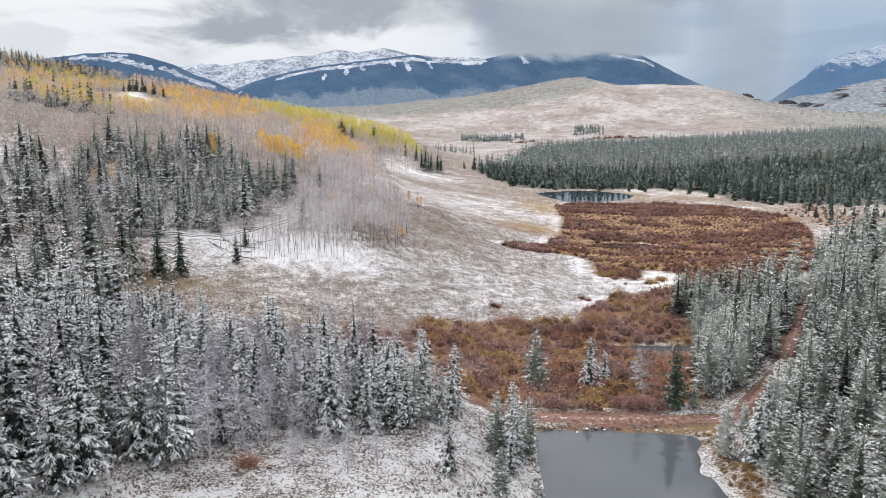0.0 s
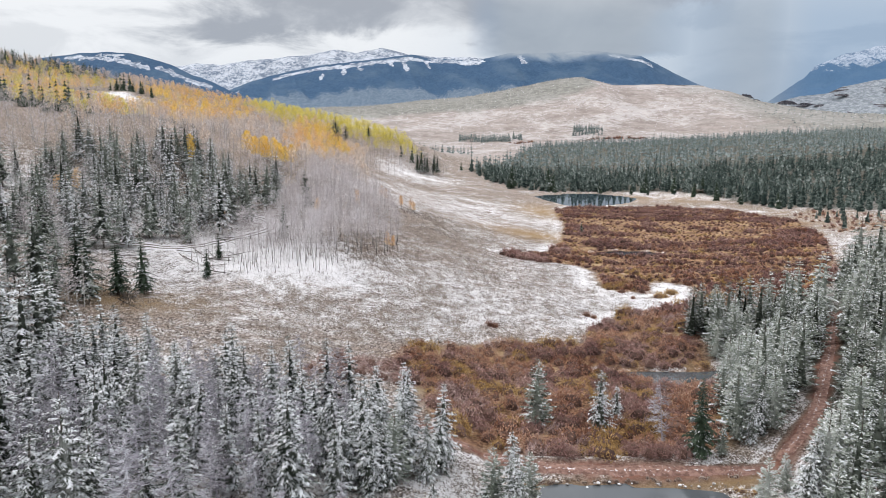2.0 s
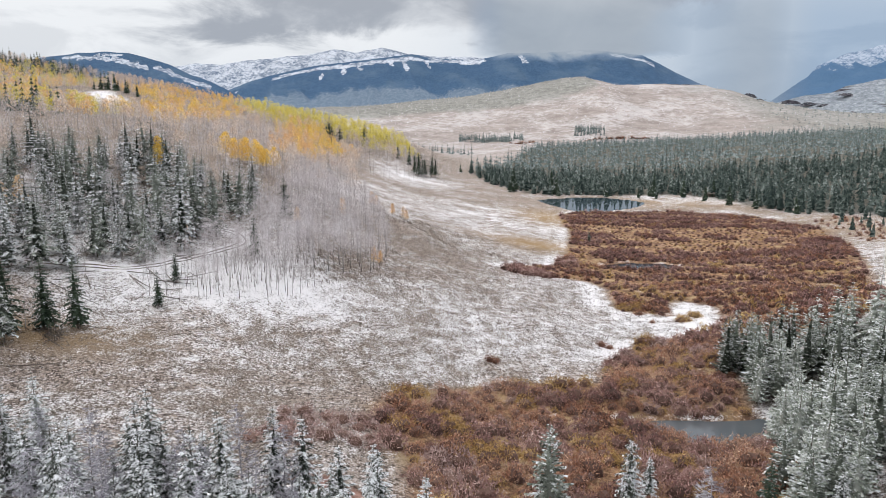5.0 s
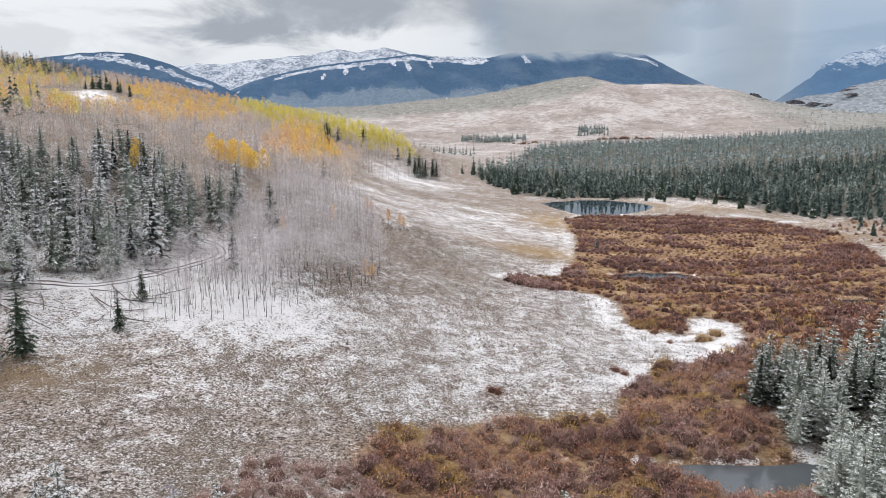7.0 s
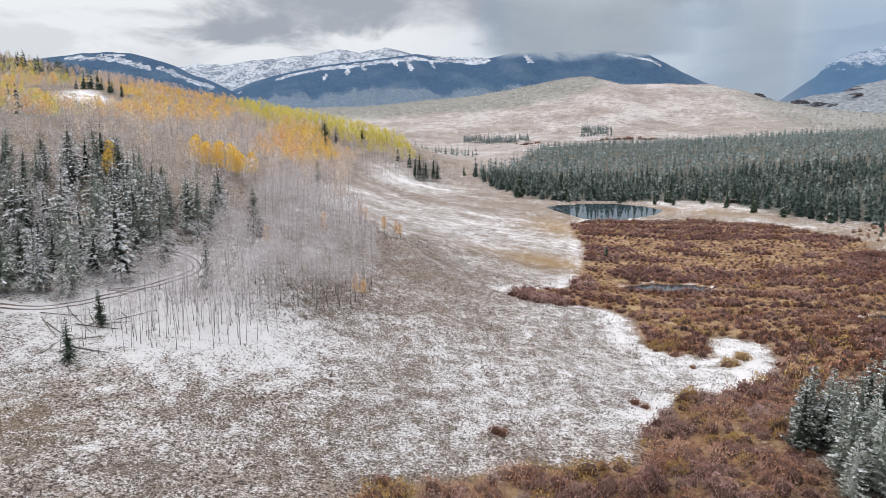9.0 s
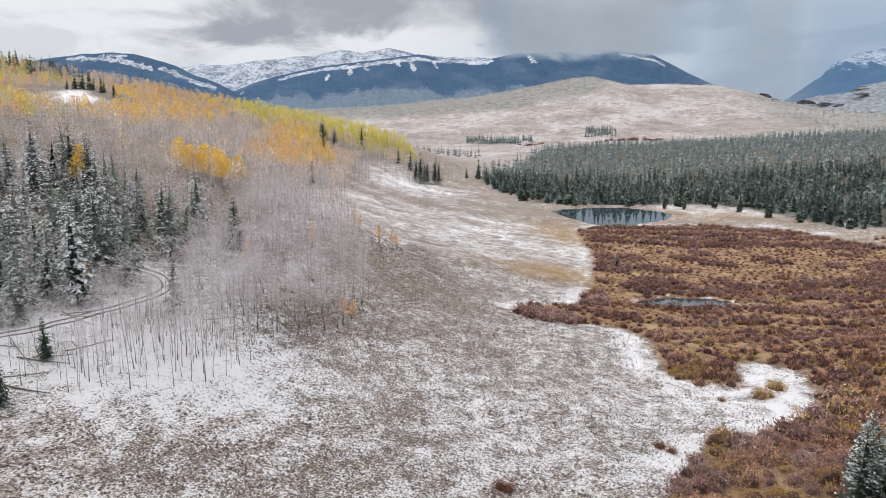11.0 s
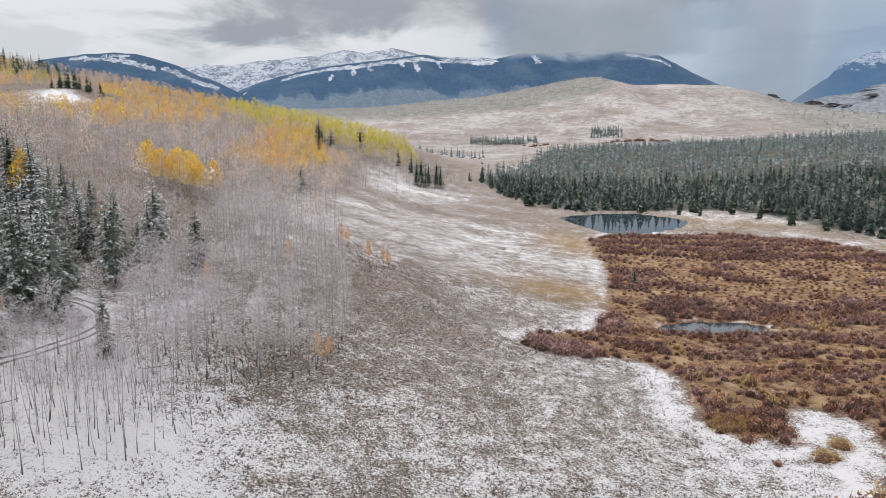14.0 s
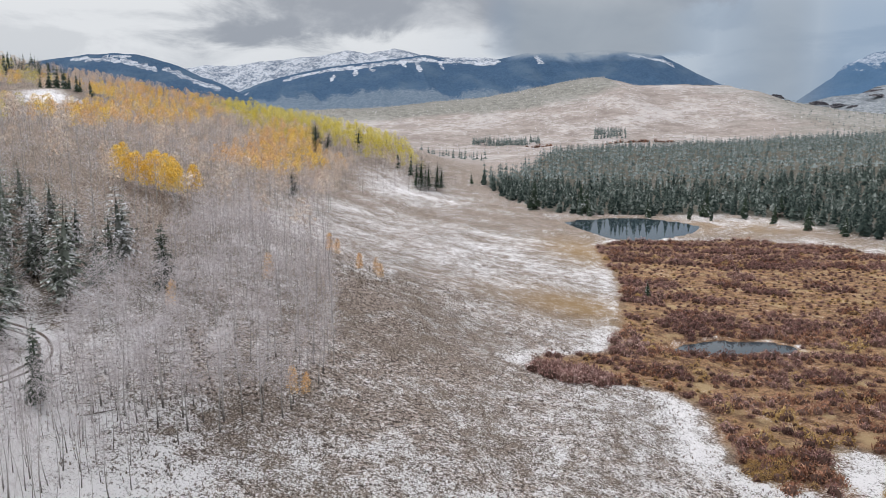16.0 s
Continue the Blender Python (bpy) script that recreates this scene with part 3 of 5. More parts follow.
m = Mat("red_dirt_road")
across = m.mask("cover", 0)
ridge_ = m.math("MAXIMUM", m.math("MAXIMUM", m.step(m.math("ABSOLUTE", m.math("SUBTRACT", across, 0.5)), 0.06, 0.14, 1.0, 0.0), m.step(across, 0.10, 0.02)), m.step(across, 0.90, 0.98))
worn = m.mix(m.step(m.noise(1.4, 5, 0.7), 0.38, 0.62), (0.13, 0.072, 0.057), (0.27, 0.165, 0.135))
white = m.step(m.math("ADD", m.noise(2.2, 5, 0.7), m.math("MULTIPLY", ridge_, 0.08)), 0.63, 0.70, 0.0, 0.85)
M_ROAD = m.shade(m.mix(white, worn, (0.80, 0.81, 0.84)), 0.9, m.bump(m.noise(2.5, 5, 0.7), 0.5, 0.3), spec=0.15)
M_RUT = tinted("wet_rut_soil", [(0.05, 0.04, 0.034), (0.11, 0.085, 0.07), (0.20, 0.165, 0.14)], 0.8)
lane("road", "narrow red dirt road with thin lines of snow", DAM_ROAD, 1.08, M_ROAD, 0.14)
for side_ in (-0.75, 0.75):
    lane("rut", "dark wheel rut of a grassy track in snow", TRACK, 0.24, M_RUT, 0.12, side_)

for pond_name, poly, level_ in PONDS:
    c = np.mean(poly, 0)
    ring = [((px - c[0]) * 1.0 + c[0], (py - c[1]) * 1.0 + c[1]) for px, py in poly]
    grown = [(px + 1.6 * (px - c[0]) / np.hypot(px - c[0], py - c[1]), py + 1.6 * (py - c[1]) / np.hypot(px - c[0], py - c[1])) for px, py in ring]
    v = [(c[0], c[1], level_)] + [(px, py, level_) for px, py in grown]
    n_ = len(ring)
    f = [(0, 1 + (a + 1) % n_, 1 + a) for a in range(n_)]
    tagged(new(pond_name, mesh(pond_name, v, f, [M_WATER if level_ < 0 else M_WATER_SILT])), "dark still pond water among snowy banks", "water", kind="structure")


# ---- mountains, low cloud and haze ----
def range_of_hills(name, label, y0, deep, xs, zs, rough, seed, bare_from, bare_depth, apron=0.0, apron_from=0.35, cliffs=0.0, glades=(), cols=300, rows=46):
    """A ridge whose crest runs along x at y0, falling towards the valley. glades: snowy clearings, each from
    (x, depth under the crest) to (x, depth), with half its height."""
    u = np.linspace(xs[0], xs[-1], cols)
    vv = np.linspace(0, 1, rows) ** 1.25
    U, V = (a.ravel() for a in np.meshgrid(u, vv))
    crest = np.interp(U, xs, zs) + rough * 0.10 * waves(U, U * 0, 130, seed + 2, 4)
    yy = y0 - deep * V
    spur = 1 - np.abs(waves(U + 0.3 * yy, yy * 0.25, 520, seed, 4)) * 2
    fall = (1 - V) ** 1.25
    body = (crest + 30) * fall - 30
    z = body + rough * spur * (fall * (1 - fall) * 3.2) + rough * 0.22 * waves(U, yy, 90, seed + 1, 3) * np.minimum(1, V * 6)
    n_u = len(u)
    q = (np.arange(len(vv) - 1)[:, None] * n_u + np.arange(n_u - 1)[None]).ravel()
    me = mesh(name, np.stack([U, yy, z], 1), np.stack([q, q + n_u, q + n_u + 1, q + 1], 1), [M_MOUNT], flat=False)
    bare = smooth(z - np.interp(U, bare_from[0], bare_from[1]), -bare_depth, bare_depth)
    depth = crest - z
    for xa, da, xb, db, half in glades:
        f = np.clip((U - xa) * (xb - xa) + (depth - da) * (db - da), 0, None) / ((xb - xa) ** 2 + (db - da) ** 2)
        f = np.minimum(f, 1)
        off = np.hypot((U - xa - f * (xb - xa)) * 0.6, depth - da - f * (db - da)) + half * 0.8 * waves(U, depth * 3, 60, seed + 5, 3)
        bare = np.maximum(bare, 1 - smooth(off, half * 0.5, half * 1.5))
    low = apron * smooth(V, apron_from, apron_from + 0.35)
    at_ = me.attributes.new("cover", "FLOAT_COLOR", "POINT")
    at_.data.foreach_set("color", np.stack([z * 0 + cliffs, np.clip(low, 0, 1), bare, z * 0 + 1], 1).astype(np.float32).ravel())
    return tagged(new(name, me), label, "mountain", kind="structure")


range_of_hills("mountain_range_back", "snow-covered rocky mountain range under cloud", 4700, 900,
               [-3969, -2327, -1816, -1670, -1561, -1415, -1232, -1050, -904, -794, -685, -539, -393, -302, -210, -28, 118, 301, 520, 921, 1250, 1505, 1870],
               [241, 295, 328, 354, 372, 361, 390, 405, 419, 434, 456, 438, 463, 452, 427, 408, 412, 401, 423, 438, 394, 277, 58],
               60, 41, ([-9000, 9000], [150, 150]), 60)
range_of_hills("mountain_range_front", "dark forested mountains tinted blue by painted haze, with snowy clearings near the crest", 4250, 1100,
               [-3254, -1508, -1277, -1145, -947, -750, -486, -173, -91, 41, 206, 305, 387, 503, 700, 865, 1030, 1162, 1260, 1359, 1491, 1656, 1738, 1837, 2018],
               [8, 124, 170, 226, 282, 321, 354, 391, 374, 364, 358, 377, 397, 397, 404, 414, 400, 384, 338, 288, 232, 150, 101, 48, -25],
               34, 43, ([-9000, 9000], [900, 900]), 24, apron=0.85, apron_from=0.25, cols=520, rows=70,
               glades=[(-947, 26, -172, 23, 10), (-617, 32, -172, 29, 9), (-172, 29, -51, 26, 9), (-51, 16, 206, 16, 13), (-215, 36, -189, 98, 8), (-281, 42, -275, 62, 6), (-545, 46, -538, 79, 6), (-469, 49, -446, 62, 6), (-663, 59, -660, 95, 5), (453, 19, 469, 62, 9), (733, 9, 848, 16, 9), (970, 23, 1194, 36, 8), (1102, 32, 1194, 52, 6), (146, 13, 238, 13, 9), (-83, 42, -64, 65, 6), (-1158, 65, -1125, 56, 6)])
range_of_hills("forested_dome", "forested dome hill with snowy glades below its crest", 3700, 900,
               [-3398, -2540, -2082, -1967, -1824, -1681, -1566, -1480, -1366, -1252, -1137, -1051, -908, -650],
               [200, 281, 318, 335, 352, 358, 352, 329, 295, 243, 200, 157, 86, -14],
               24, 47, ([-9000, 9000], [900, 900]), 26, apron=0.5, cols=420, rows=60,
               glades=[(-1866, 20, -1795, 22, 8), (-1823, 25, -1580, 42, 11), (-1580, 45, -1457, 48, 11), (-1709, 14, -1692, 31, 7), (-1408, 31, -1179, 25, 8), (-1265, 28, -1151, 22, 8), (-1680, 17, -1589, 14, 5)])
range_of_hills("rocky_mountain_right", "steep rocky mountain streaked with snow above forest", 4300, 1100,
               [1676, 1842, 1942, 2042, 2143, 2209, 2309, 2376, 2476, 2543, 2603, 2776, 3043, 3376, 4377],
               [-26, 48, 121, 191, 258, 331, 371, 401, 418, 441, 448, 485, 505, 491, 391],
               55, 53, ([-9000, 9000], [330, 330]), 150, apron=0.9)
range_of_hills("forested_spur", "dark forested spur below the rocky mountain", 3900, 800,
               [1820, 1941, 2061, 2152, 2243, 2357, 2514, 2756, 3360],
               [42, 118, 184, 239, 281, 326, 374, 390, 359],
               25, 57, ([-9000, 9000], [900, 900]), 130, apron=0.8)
range_of_hills("cliff_bench", "wooded bench, pale with frost and painted haze, with dark cliff bands", 3000, 600,
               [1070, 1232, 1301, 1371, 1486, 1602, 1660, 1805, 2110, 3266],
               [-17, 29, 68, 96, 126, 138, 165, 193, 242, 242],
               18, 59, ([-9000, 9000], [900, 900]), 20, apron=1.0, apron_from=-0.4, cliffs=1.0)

# one glowing sheet: low cloud, a snow shower hanging in the notch between the ranges, painted haze
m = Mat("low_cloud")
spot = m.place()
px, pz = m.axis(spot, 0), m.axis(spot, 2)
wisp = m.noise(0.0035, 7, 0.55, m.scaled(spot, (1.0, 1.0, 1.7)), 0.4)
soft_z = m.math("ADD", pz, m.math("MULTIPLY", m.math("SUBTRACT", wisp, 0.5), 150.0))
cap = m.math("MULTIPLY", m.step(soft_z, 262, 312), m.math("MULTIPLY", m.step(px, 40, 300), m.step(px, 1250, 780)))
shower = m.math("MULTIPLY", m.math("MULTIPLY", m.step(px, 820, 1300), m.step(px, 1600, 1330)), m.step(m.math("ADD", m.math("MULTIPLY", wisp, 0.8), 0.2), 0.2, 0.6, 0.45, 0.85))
# the even blue veil stands for distance haze, thicker to the right
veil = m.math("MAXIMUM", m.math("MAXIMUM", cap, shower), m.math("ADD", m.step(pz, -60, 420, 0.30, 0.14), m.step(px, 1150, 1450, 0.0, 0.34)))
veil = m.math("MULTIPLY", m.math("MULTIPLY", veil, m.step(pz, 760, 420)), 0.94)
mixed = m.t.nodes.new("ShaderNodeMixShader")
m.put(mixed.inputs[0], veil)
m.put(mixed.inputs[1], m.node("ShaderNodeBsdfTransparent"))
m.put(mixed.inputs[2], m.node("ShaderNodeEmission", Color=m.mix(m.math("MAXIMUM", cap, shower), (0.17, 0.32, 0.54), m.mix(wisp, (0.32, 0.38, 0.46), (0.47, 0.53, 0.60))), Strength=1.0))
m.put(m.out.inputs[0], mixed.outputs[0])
cloud_haze_mesh = mesh("low_cloud", [(-3200, 3080, -60), (3200, 3080, -60), (3200, 3080, 800), (-3200, 3080, 800)], [(0, 1, 2, 3)], [m.m])
tagged(new("backdrop_low_cloud", cloud_haze_mesh), "glowing sheet of low grey cloud, falling snow and blue haze over the far mountains", "cloud", kind="structure")


# ---- growing things: shapes ----
def spruce_crown(r, h, wide, levels, per, gaps=0.10, start=0.07, column=0.72, hang=1.0, sprays=(0.35, 0.62, 0.86)):
    """Whorls of drooping boughs, each a narrow spine with side sprays."""
    t = Tris()
    turn = r.uniform(0, 6.283)
    for i in range(levels):
        f = (i + r.uniform(0, 0.8)) / levels
        z = h * (start + (0.985 - start) * f)
        reach = wide * (1 - f) ** column * min(1.0, 0.78 + 1.6 * f) * r.uniform(0.82, 1.12) + 0.22
        count = max(3, int(round(per * (0.6 + 0.4 * (1 - f)))))
        for b in range(count):
            if r.random() < gaps:
                continue
            turn += 6.283 / count + r.normal(0, 0.3)
            c, s = math.cos(turn), math.sin(turn)
            n = reach * r.uniform(0.6, 1.12)
            droop = r.uniform(0.25, 0.55) * (1.15 - 0.9 * f) * hang
            lift = (0.14 + 0.35 * (1 - hang)) * n

            def at(u, side, fall=0.0):
                zz = z + lift * u - droop * n * u * u + 0.12 * n * max(0, u - 0.7) - fall
                return (c * n * u - s * side, s * n * u + c * side, zz)

            wd = (0.16 if len(sprays) < 4 else 0.09) * n + 0.04
            t.fan([at(0.02, 0), at(0.55, wd, 0.05), at(0.55, -wd, 0.05), at(1.0, 0)], [(0, 2, 1), (1, 2, 3)])
            gap = 0.5 / len(sprays)
            for u in sprays:
                q = ((0.26 if len(sprays) < 4 else 0.17) * n * (1.3 - u) + 0.16) * r.uniform(0.7, 1.25)
                for sg in (1, -1):
                    t.tri(at(u - gap, 0), at(min(1.02, u + 0.16), sg * q, 0.22 * q + r.uniform(0.0, 0.16)), at(u + gap * 0.8, 0))
    # dense inner foliage
    pts = []
    for i, f in enumerate((start + 0.02, 0.28, 0.52, 0.78)):
        for k in range(7):
            a = 6.283 * (k + 0.5 * (i % 2)) / 7
            q = wide * (1 - f) ** column * r.uniform(0.25, 0.48) * (1.15 - f)
            pts.append((math.cos(a) * q, math.sin(a) * q, h * f + r.uniform(-0.3, 0.3)))
    faces = []
    for i in range(3):
        for k in range(7):
            a, b = i * 7 + k, i * 7 + (k + 1) % 7
            faces += [(a, b, b + 7), (a, b + 7, a + 7)]
    t.fan(pts, faces)
    t.tri((0.05, 0, h * 0.94), (-0.05, 0.03, h * 0.94), (0, 0, h * 1.01))
    return t


def spruce_simple(r, h, wide, levels, per, stem=True):
    t = Tris()
    turn = 0
    for i in range(levels):
        f = (i + r.uniform(0, 0.5)) / levels
        z, reach = h * (0.08 + 0.88 * f), wide * (1 - f) ** 0.8 * r.uniform(0.8, 1.1) + 0.08
        for b in range(per):
            turn += 6.283 / per + r.normal(0, 0.2)
            n = reach * r.uniform(0.65, 1.2)
            a = 0.55 * n
            c, s = math.cos(turn), math.sin(turn)
            tip = (c * n, s * n, z - 0.45 * n)
            t.fan([(0, 0, z + 0.35 * n + h * 0.03), (c * n * 0.6 - s * a, s * n * 0.6 + c * a, z - 0.42 * n), tip, (c * n * 0.6 + s * a, s * n * 0.6 - c * a, z - 0.42 * n)], [(0, 2, 1), (0, 3, 2)])
    if stem:
        t.tube([(0, 0, -0.3), (0, 0, h * 0.5), (0, 0, h)], [0.16, 0.10, 0.02], 3, 1)
    return t.arrays()


def trunk_of(r, h, base, bend=0.12, rings=5, sides=6, low=-0.4, top=1.0):
    t = Tris()
    a = r.uniform(0, 6.283)
    path, rad = [], []
    for i in range(rings):
        f = i / (rings - 1)
        z = low + (h * top - low) * f
        path.append((bend * math.sin(3 * f + a) * f * 2, bend * math.cos(2.3 * f + a) * f * 2, z))
        rad.append(base * (1 - 0.88 * f) * (1.35 if i == 0 else 1))
    t.tube(path, rad, sides)
    return t


def bare_branches(r, h, wide, count, twigs, low=0.3, thick=0.035, rise=0.75, fine=0.02):
    """Thin rising branches with side twigs."""
    t = Tris()
    for i in range(count):
        f = low + (0.98 - low) * ((i + r.random()) / count)
        a = r.uniform(0, 6.283)
        n = wide * (1.05 - 0.75 * abs(f - 0.55) / 0.5) * r.uniform(0.6, 1.1)
        c, s = math.cos(a), math.sin(a)
        z = h * f
        up = rise * n * r.uniform(0.6, 1.2)
        end = (c * n, s * n, z + up)
        t.tri((0, 0, z - thick), (0, 0, z + thick), end)
        t.tri((-s * thick, c * thick, z), (s * thick, -c * thick, z), end)
        for _ in range(twigs):
            u = r.uniform(0.25, 0.95)
            p = (c * n * u, s * n * u, z + up * u)
            b, l = a + r.normal(0, 0.9), n * r.uniform(0.25, 0.6)
            e = (p[0] + math.cos(b) * l, p[1] + math.sin(b) * l, p[2] + l * r.uniform(0.1, 0.9))
            d = fine
            t.tri((p[0], p[1], p[2] - d), (p[0] + d * s, p[1] - d * c, p[2] + d), e)
    return t


def twig_haze(r, h, wide, count, low, length, thin):
    """The outer cloud of fine twigs of a leafless crown."""
    t = Tris()
    for i in range(count):
        f = r.beta(1.5, 1.35)
        n = wide * math.sin(3.1416 * min(1, 0.16 + 0.78 * f)) ** 0.75 * math.sqrt(r.random())
        a = r.uniform(0, 6.283)
        p = np.array((math.cos(a) * n, math.sin(a) * n, h * (low + (1 - low) * f)))
        d = np.array((0.75 * math.cos(a), 0.75 * math.sin(a), 0.55)) + r.normal(0, 0.5, 3)
        d = d / np.linalg.norm(d)
        e = np.cross(d, r.normal(0, 1, 3))
        e = e / (np.linalg.norm(e) + 1e-6) * thin
        t.tri(tuple(p - e), tuple(p + e), tuple(p + d * length * r.uniform(0.6, 1.3)))
    return t


def joined(*shapes):
    t = Tris()
    for b in shapes:
        t.fan(b.v, b.f)
    return t


def leaf_cloud(r, h, wide, count, low=0.38, size=0.30):
    t = Tris()
    for i in range(count):
        f = r.beta(1.6, 1.5)
        z = h * (low + (1.0 - low) * f)
        n = wide * math.sin(3.1416 * min(1, 0.18 + 0.80 * f)) ** 0.8 * math.sqrt(r.random()) * (1 + 0.25 * math.sin(7 * f + i % 3))
        a = r.uniform(0, 6.283)
        p = np.array((math.cos(a) * n, math.sin(a) * n, z))
        d = r.normal(0, 1, (3, 3)) * size * 0.55
        t.tri(*(tuple(p + q) for q in d))
    return t


def willow_shape(r, h, wide, count, blade, spikes=0):
    """A shaggy bush: a small heart, coloured dark as inner shade, inside a thick coat of upright shoots, with loose
    ones on top.
    """
    t = Tris()
    ph, size = r.uniform(0, 6.283, 3), np.array((wide, wide, h))

    def dome(a, tilt):
        lump = 1 + 0.20 * math.sin(2 * a + ph[2]) * math.sin(tilt) + 0.14 * math.sin(3 * a + ph[0]) * math.sin(tilt) + 0.12 * math.sin(5 * a + ph[1] + 4 * tilt)
        return np.array((math.cos(a) * math.sin(tilt), math.sin(a) * math.sin(tilt), math.cos(tilt))), lump

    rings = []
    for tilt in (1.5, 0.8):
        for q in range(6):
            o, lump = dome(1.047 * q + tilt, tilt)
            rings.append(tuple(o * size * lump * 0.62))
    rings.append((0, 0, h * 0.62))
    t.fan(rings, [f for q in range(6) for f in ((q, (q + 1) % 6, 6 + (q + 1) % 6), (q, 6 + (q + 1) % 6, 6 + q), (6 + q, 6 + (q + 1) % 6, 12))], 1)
    for i in range(count + spikes):
        o, lump = dome(r.uniform(0, 6.283), math.acos(1 - 0.98 * r.random()))
        loose = i >= count
        tip = o * size * lump * (r.uniform(0.98, 1.2) if loose else r.uniform(0.74, 1.05))
        d = o * 0.5 + np.array((0, 0, 0.45)) + r.normal(0, 0.30 if loose else 0.5, 3)
        d = d / (np.linalg.norm(d) + 1e-6) * r.uniform(5.0, 8.0) * blade ** 0.6 * 0.28
        e = np.cross(d, r.normal(0, 1, 3))
        e = e / (np.linalg.norm(e) + 1e-6) * blade * r.uniform(0.6, 1.3) * (0.6 if loose else 1.0)
        t.tri(tuple(tip - d - e), tuple(tip - d + e), tuple(tip))
    return t


def tuft_shape(r, h, wide, blades=4):
    """A small fan of dead grass and sage stems."""
    t = Tris()
    for q in range(blades):
        a, lean = 6.283 * q / blades + r.normal(0, 0.5), wide * r.uniform(0.4, 1.2)
        c, s_, w_ = math.cos(a), math.sin(a), wide * r.uniform(0.22, 0.4)
        t.tri((-s_ * w_, c * w_, -0.04), (s_ * w_, -c * w_, -0.04), (c * lean, s_ * lean, h * r.uniform(0.6, 1.2)))
    return t.arrays()


def apart(x, y, gap):
    """Which plan places keep a gap from those before them."""
    seen, ok, cell = {}, np.zeros(len(x), bool), float(np.max(gap))
    for q, (a, b_, g) in enumerate(zip(x, y, gap)):
        i, j = int(a // cell), int(b_ // cell)
        if any((a - c) ** 2 + (b_ - d) ** 2 < g * g for di in (-1, 0, 1) for dj in (-1, 0, 1) for c, d in seen.get((i + di, j + dj), ())):
            continue
        seen.setdefault((i, j), []).append((a, b_))
        ok[q] = True
    return ok


def fill(poly, gap, r, most=100000, keep=None):
    """Plan places inside an outline, at least a gap apart."""
    xs_, ys_ = [p[0] for p in poly], [p[1] for p in poly]
    area = (max(xs_) - min(xs_)) * (max(ys_) - min(ys_))
    n = int(min(60000, 2.2 * area / gap ** 2))
    x, y = r.uniform(min(xs_), max(xs_), n), r.uniform(min(ys_), max(ys_), n)
    ok = inside(poly, x, y) > 0
    x, y = x[ok], y[ok]
    if keep is not None:
        ok = keep(x, y)
        x, y = x[ok], y[ok]
    seen, out = {}, []
    for a, b in zip(x, y):
        i, j = int(a // gap), int(b // gap)
        if any((a - p) ** 2 + (b - q) ** 2 < gap * gap for di in (-1, 0, 1) for dj in (-1, 0, 1) for p, q in seen.get((i + di, j + dj), ())):
            continue
        seen.setdefault((i, j), []).append((a, b))
        out.append((a, b))
        if len(out) >= most:
            break
    return np.array(out) if out else np.zeros((0, 2))


def off_road(x, y):
    ok = (along(DAM_ROAD, x, y) > 1.7) & (along(TRACK, x, y) > 2.0)
    for _, poly, _ in PONDS:
        ok &= inside(poly, x, y) < -1.2
    return ok


def plant(kinds, x, y, size, r, lean=1.5):
    """Copies of a thing's variants at plan places."""
    z = height(np.atleast_1d(x), np.atleast_1d(y))
    for a, b, c, s in zip(np.atleast_1d(x), np.atleast_1d(y), z, np.atleast_1d(size)):
        k = kinds[r.integers(0, len(kinds))]
        copy_thing(k, pose(a, b, c, r.normal(0, lean), r.normal(0, lean), r.uniform(0, 360)) @ Matrix.Scale(s, 4))


def drop_thing(top):
    for o in (*top.children_recursive, top):
        bpy.data.objects.remove(o)


# ---- spruces ----
r = np.random.default_rng(11)
SPRUCE_LABEL = "snow-frosted green spruce tree standing on snowy ground"
FINE_SPRAYS = (0.20, 0.36, 0.52, 0.67, 0.81, 0.95)
spruces = []
for i, (h, wide, lv, per) in enumerate([(12.0, 2.6, 27, 8), (13.5, 2.8, 30, 8), (11.0, 2.5, 26, 8), (14.5, 2.9, 31, 8), (12.5, 2.2, 28, 8), (10.0, 2.4, 24, 8)]):
    spruces.append(thing("spruce", SPRUCE_LABEL, "tree", "spruces", [("trunk", trunk_of(r, h, 0.17, 0.05), M_BARK), ("crown", spruce_crown(r, h, wide, lv, per, 0.12, 0.06, 0.64, 1.0, FINE_SPRAYS), M_NEEDLE)]))
soft_spruces = []
for h, wide in ((11.0, 2.6), (12.5, 2.8), (10.0, 2.5), (9.0, 2.4)):
    soft_spruces.append(thing("spruce", "bushy grey-green spruce softly frosted all over", "tree", "spruces", [("trunk", trunk_of(r, h, 0.17, 0.05), M_BARK), ("crown", spruce_crown(r, h, wide, 26, 8, 0.05, 0.05, 0.56, 0.45, FINE_SPRAYS[2:]), M_NEEDLE_SOFT)]))
dark_spruces = []
for h, wide in ((10.0, 2.0), (12.0, 2.3)):
    dark_spruces.append(thing("spruce", "dark green spruce tree with little snow", "tree", "spruces", [("trunk", trunk_of(r, h, 0.17, 0.05), M_BARK), ("crown", spruce_crown(r, h, wide, 24, 8, 0.05), M_NEEDLE_DARK)]))
snags = []
for h, wide in ((11.0, 2.3), (9.0, 2.0), (12.5, 2.1)):
    t = bare_branches(r, h, wide, 78, 9, 0.10, 0.045, -0.42, 0.045)
    snags.append(thing("dead_spruce", "bare grey dead spruce furred with frost", "tree", "dead spruces", [("trunk", trunk_of(r, h, 0.13, 0.08), M_DEAD), ("twig_crown", t, M_DEAD)]))

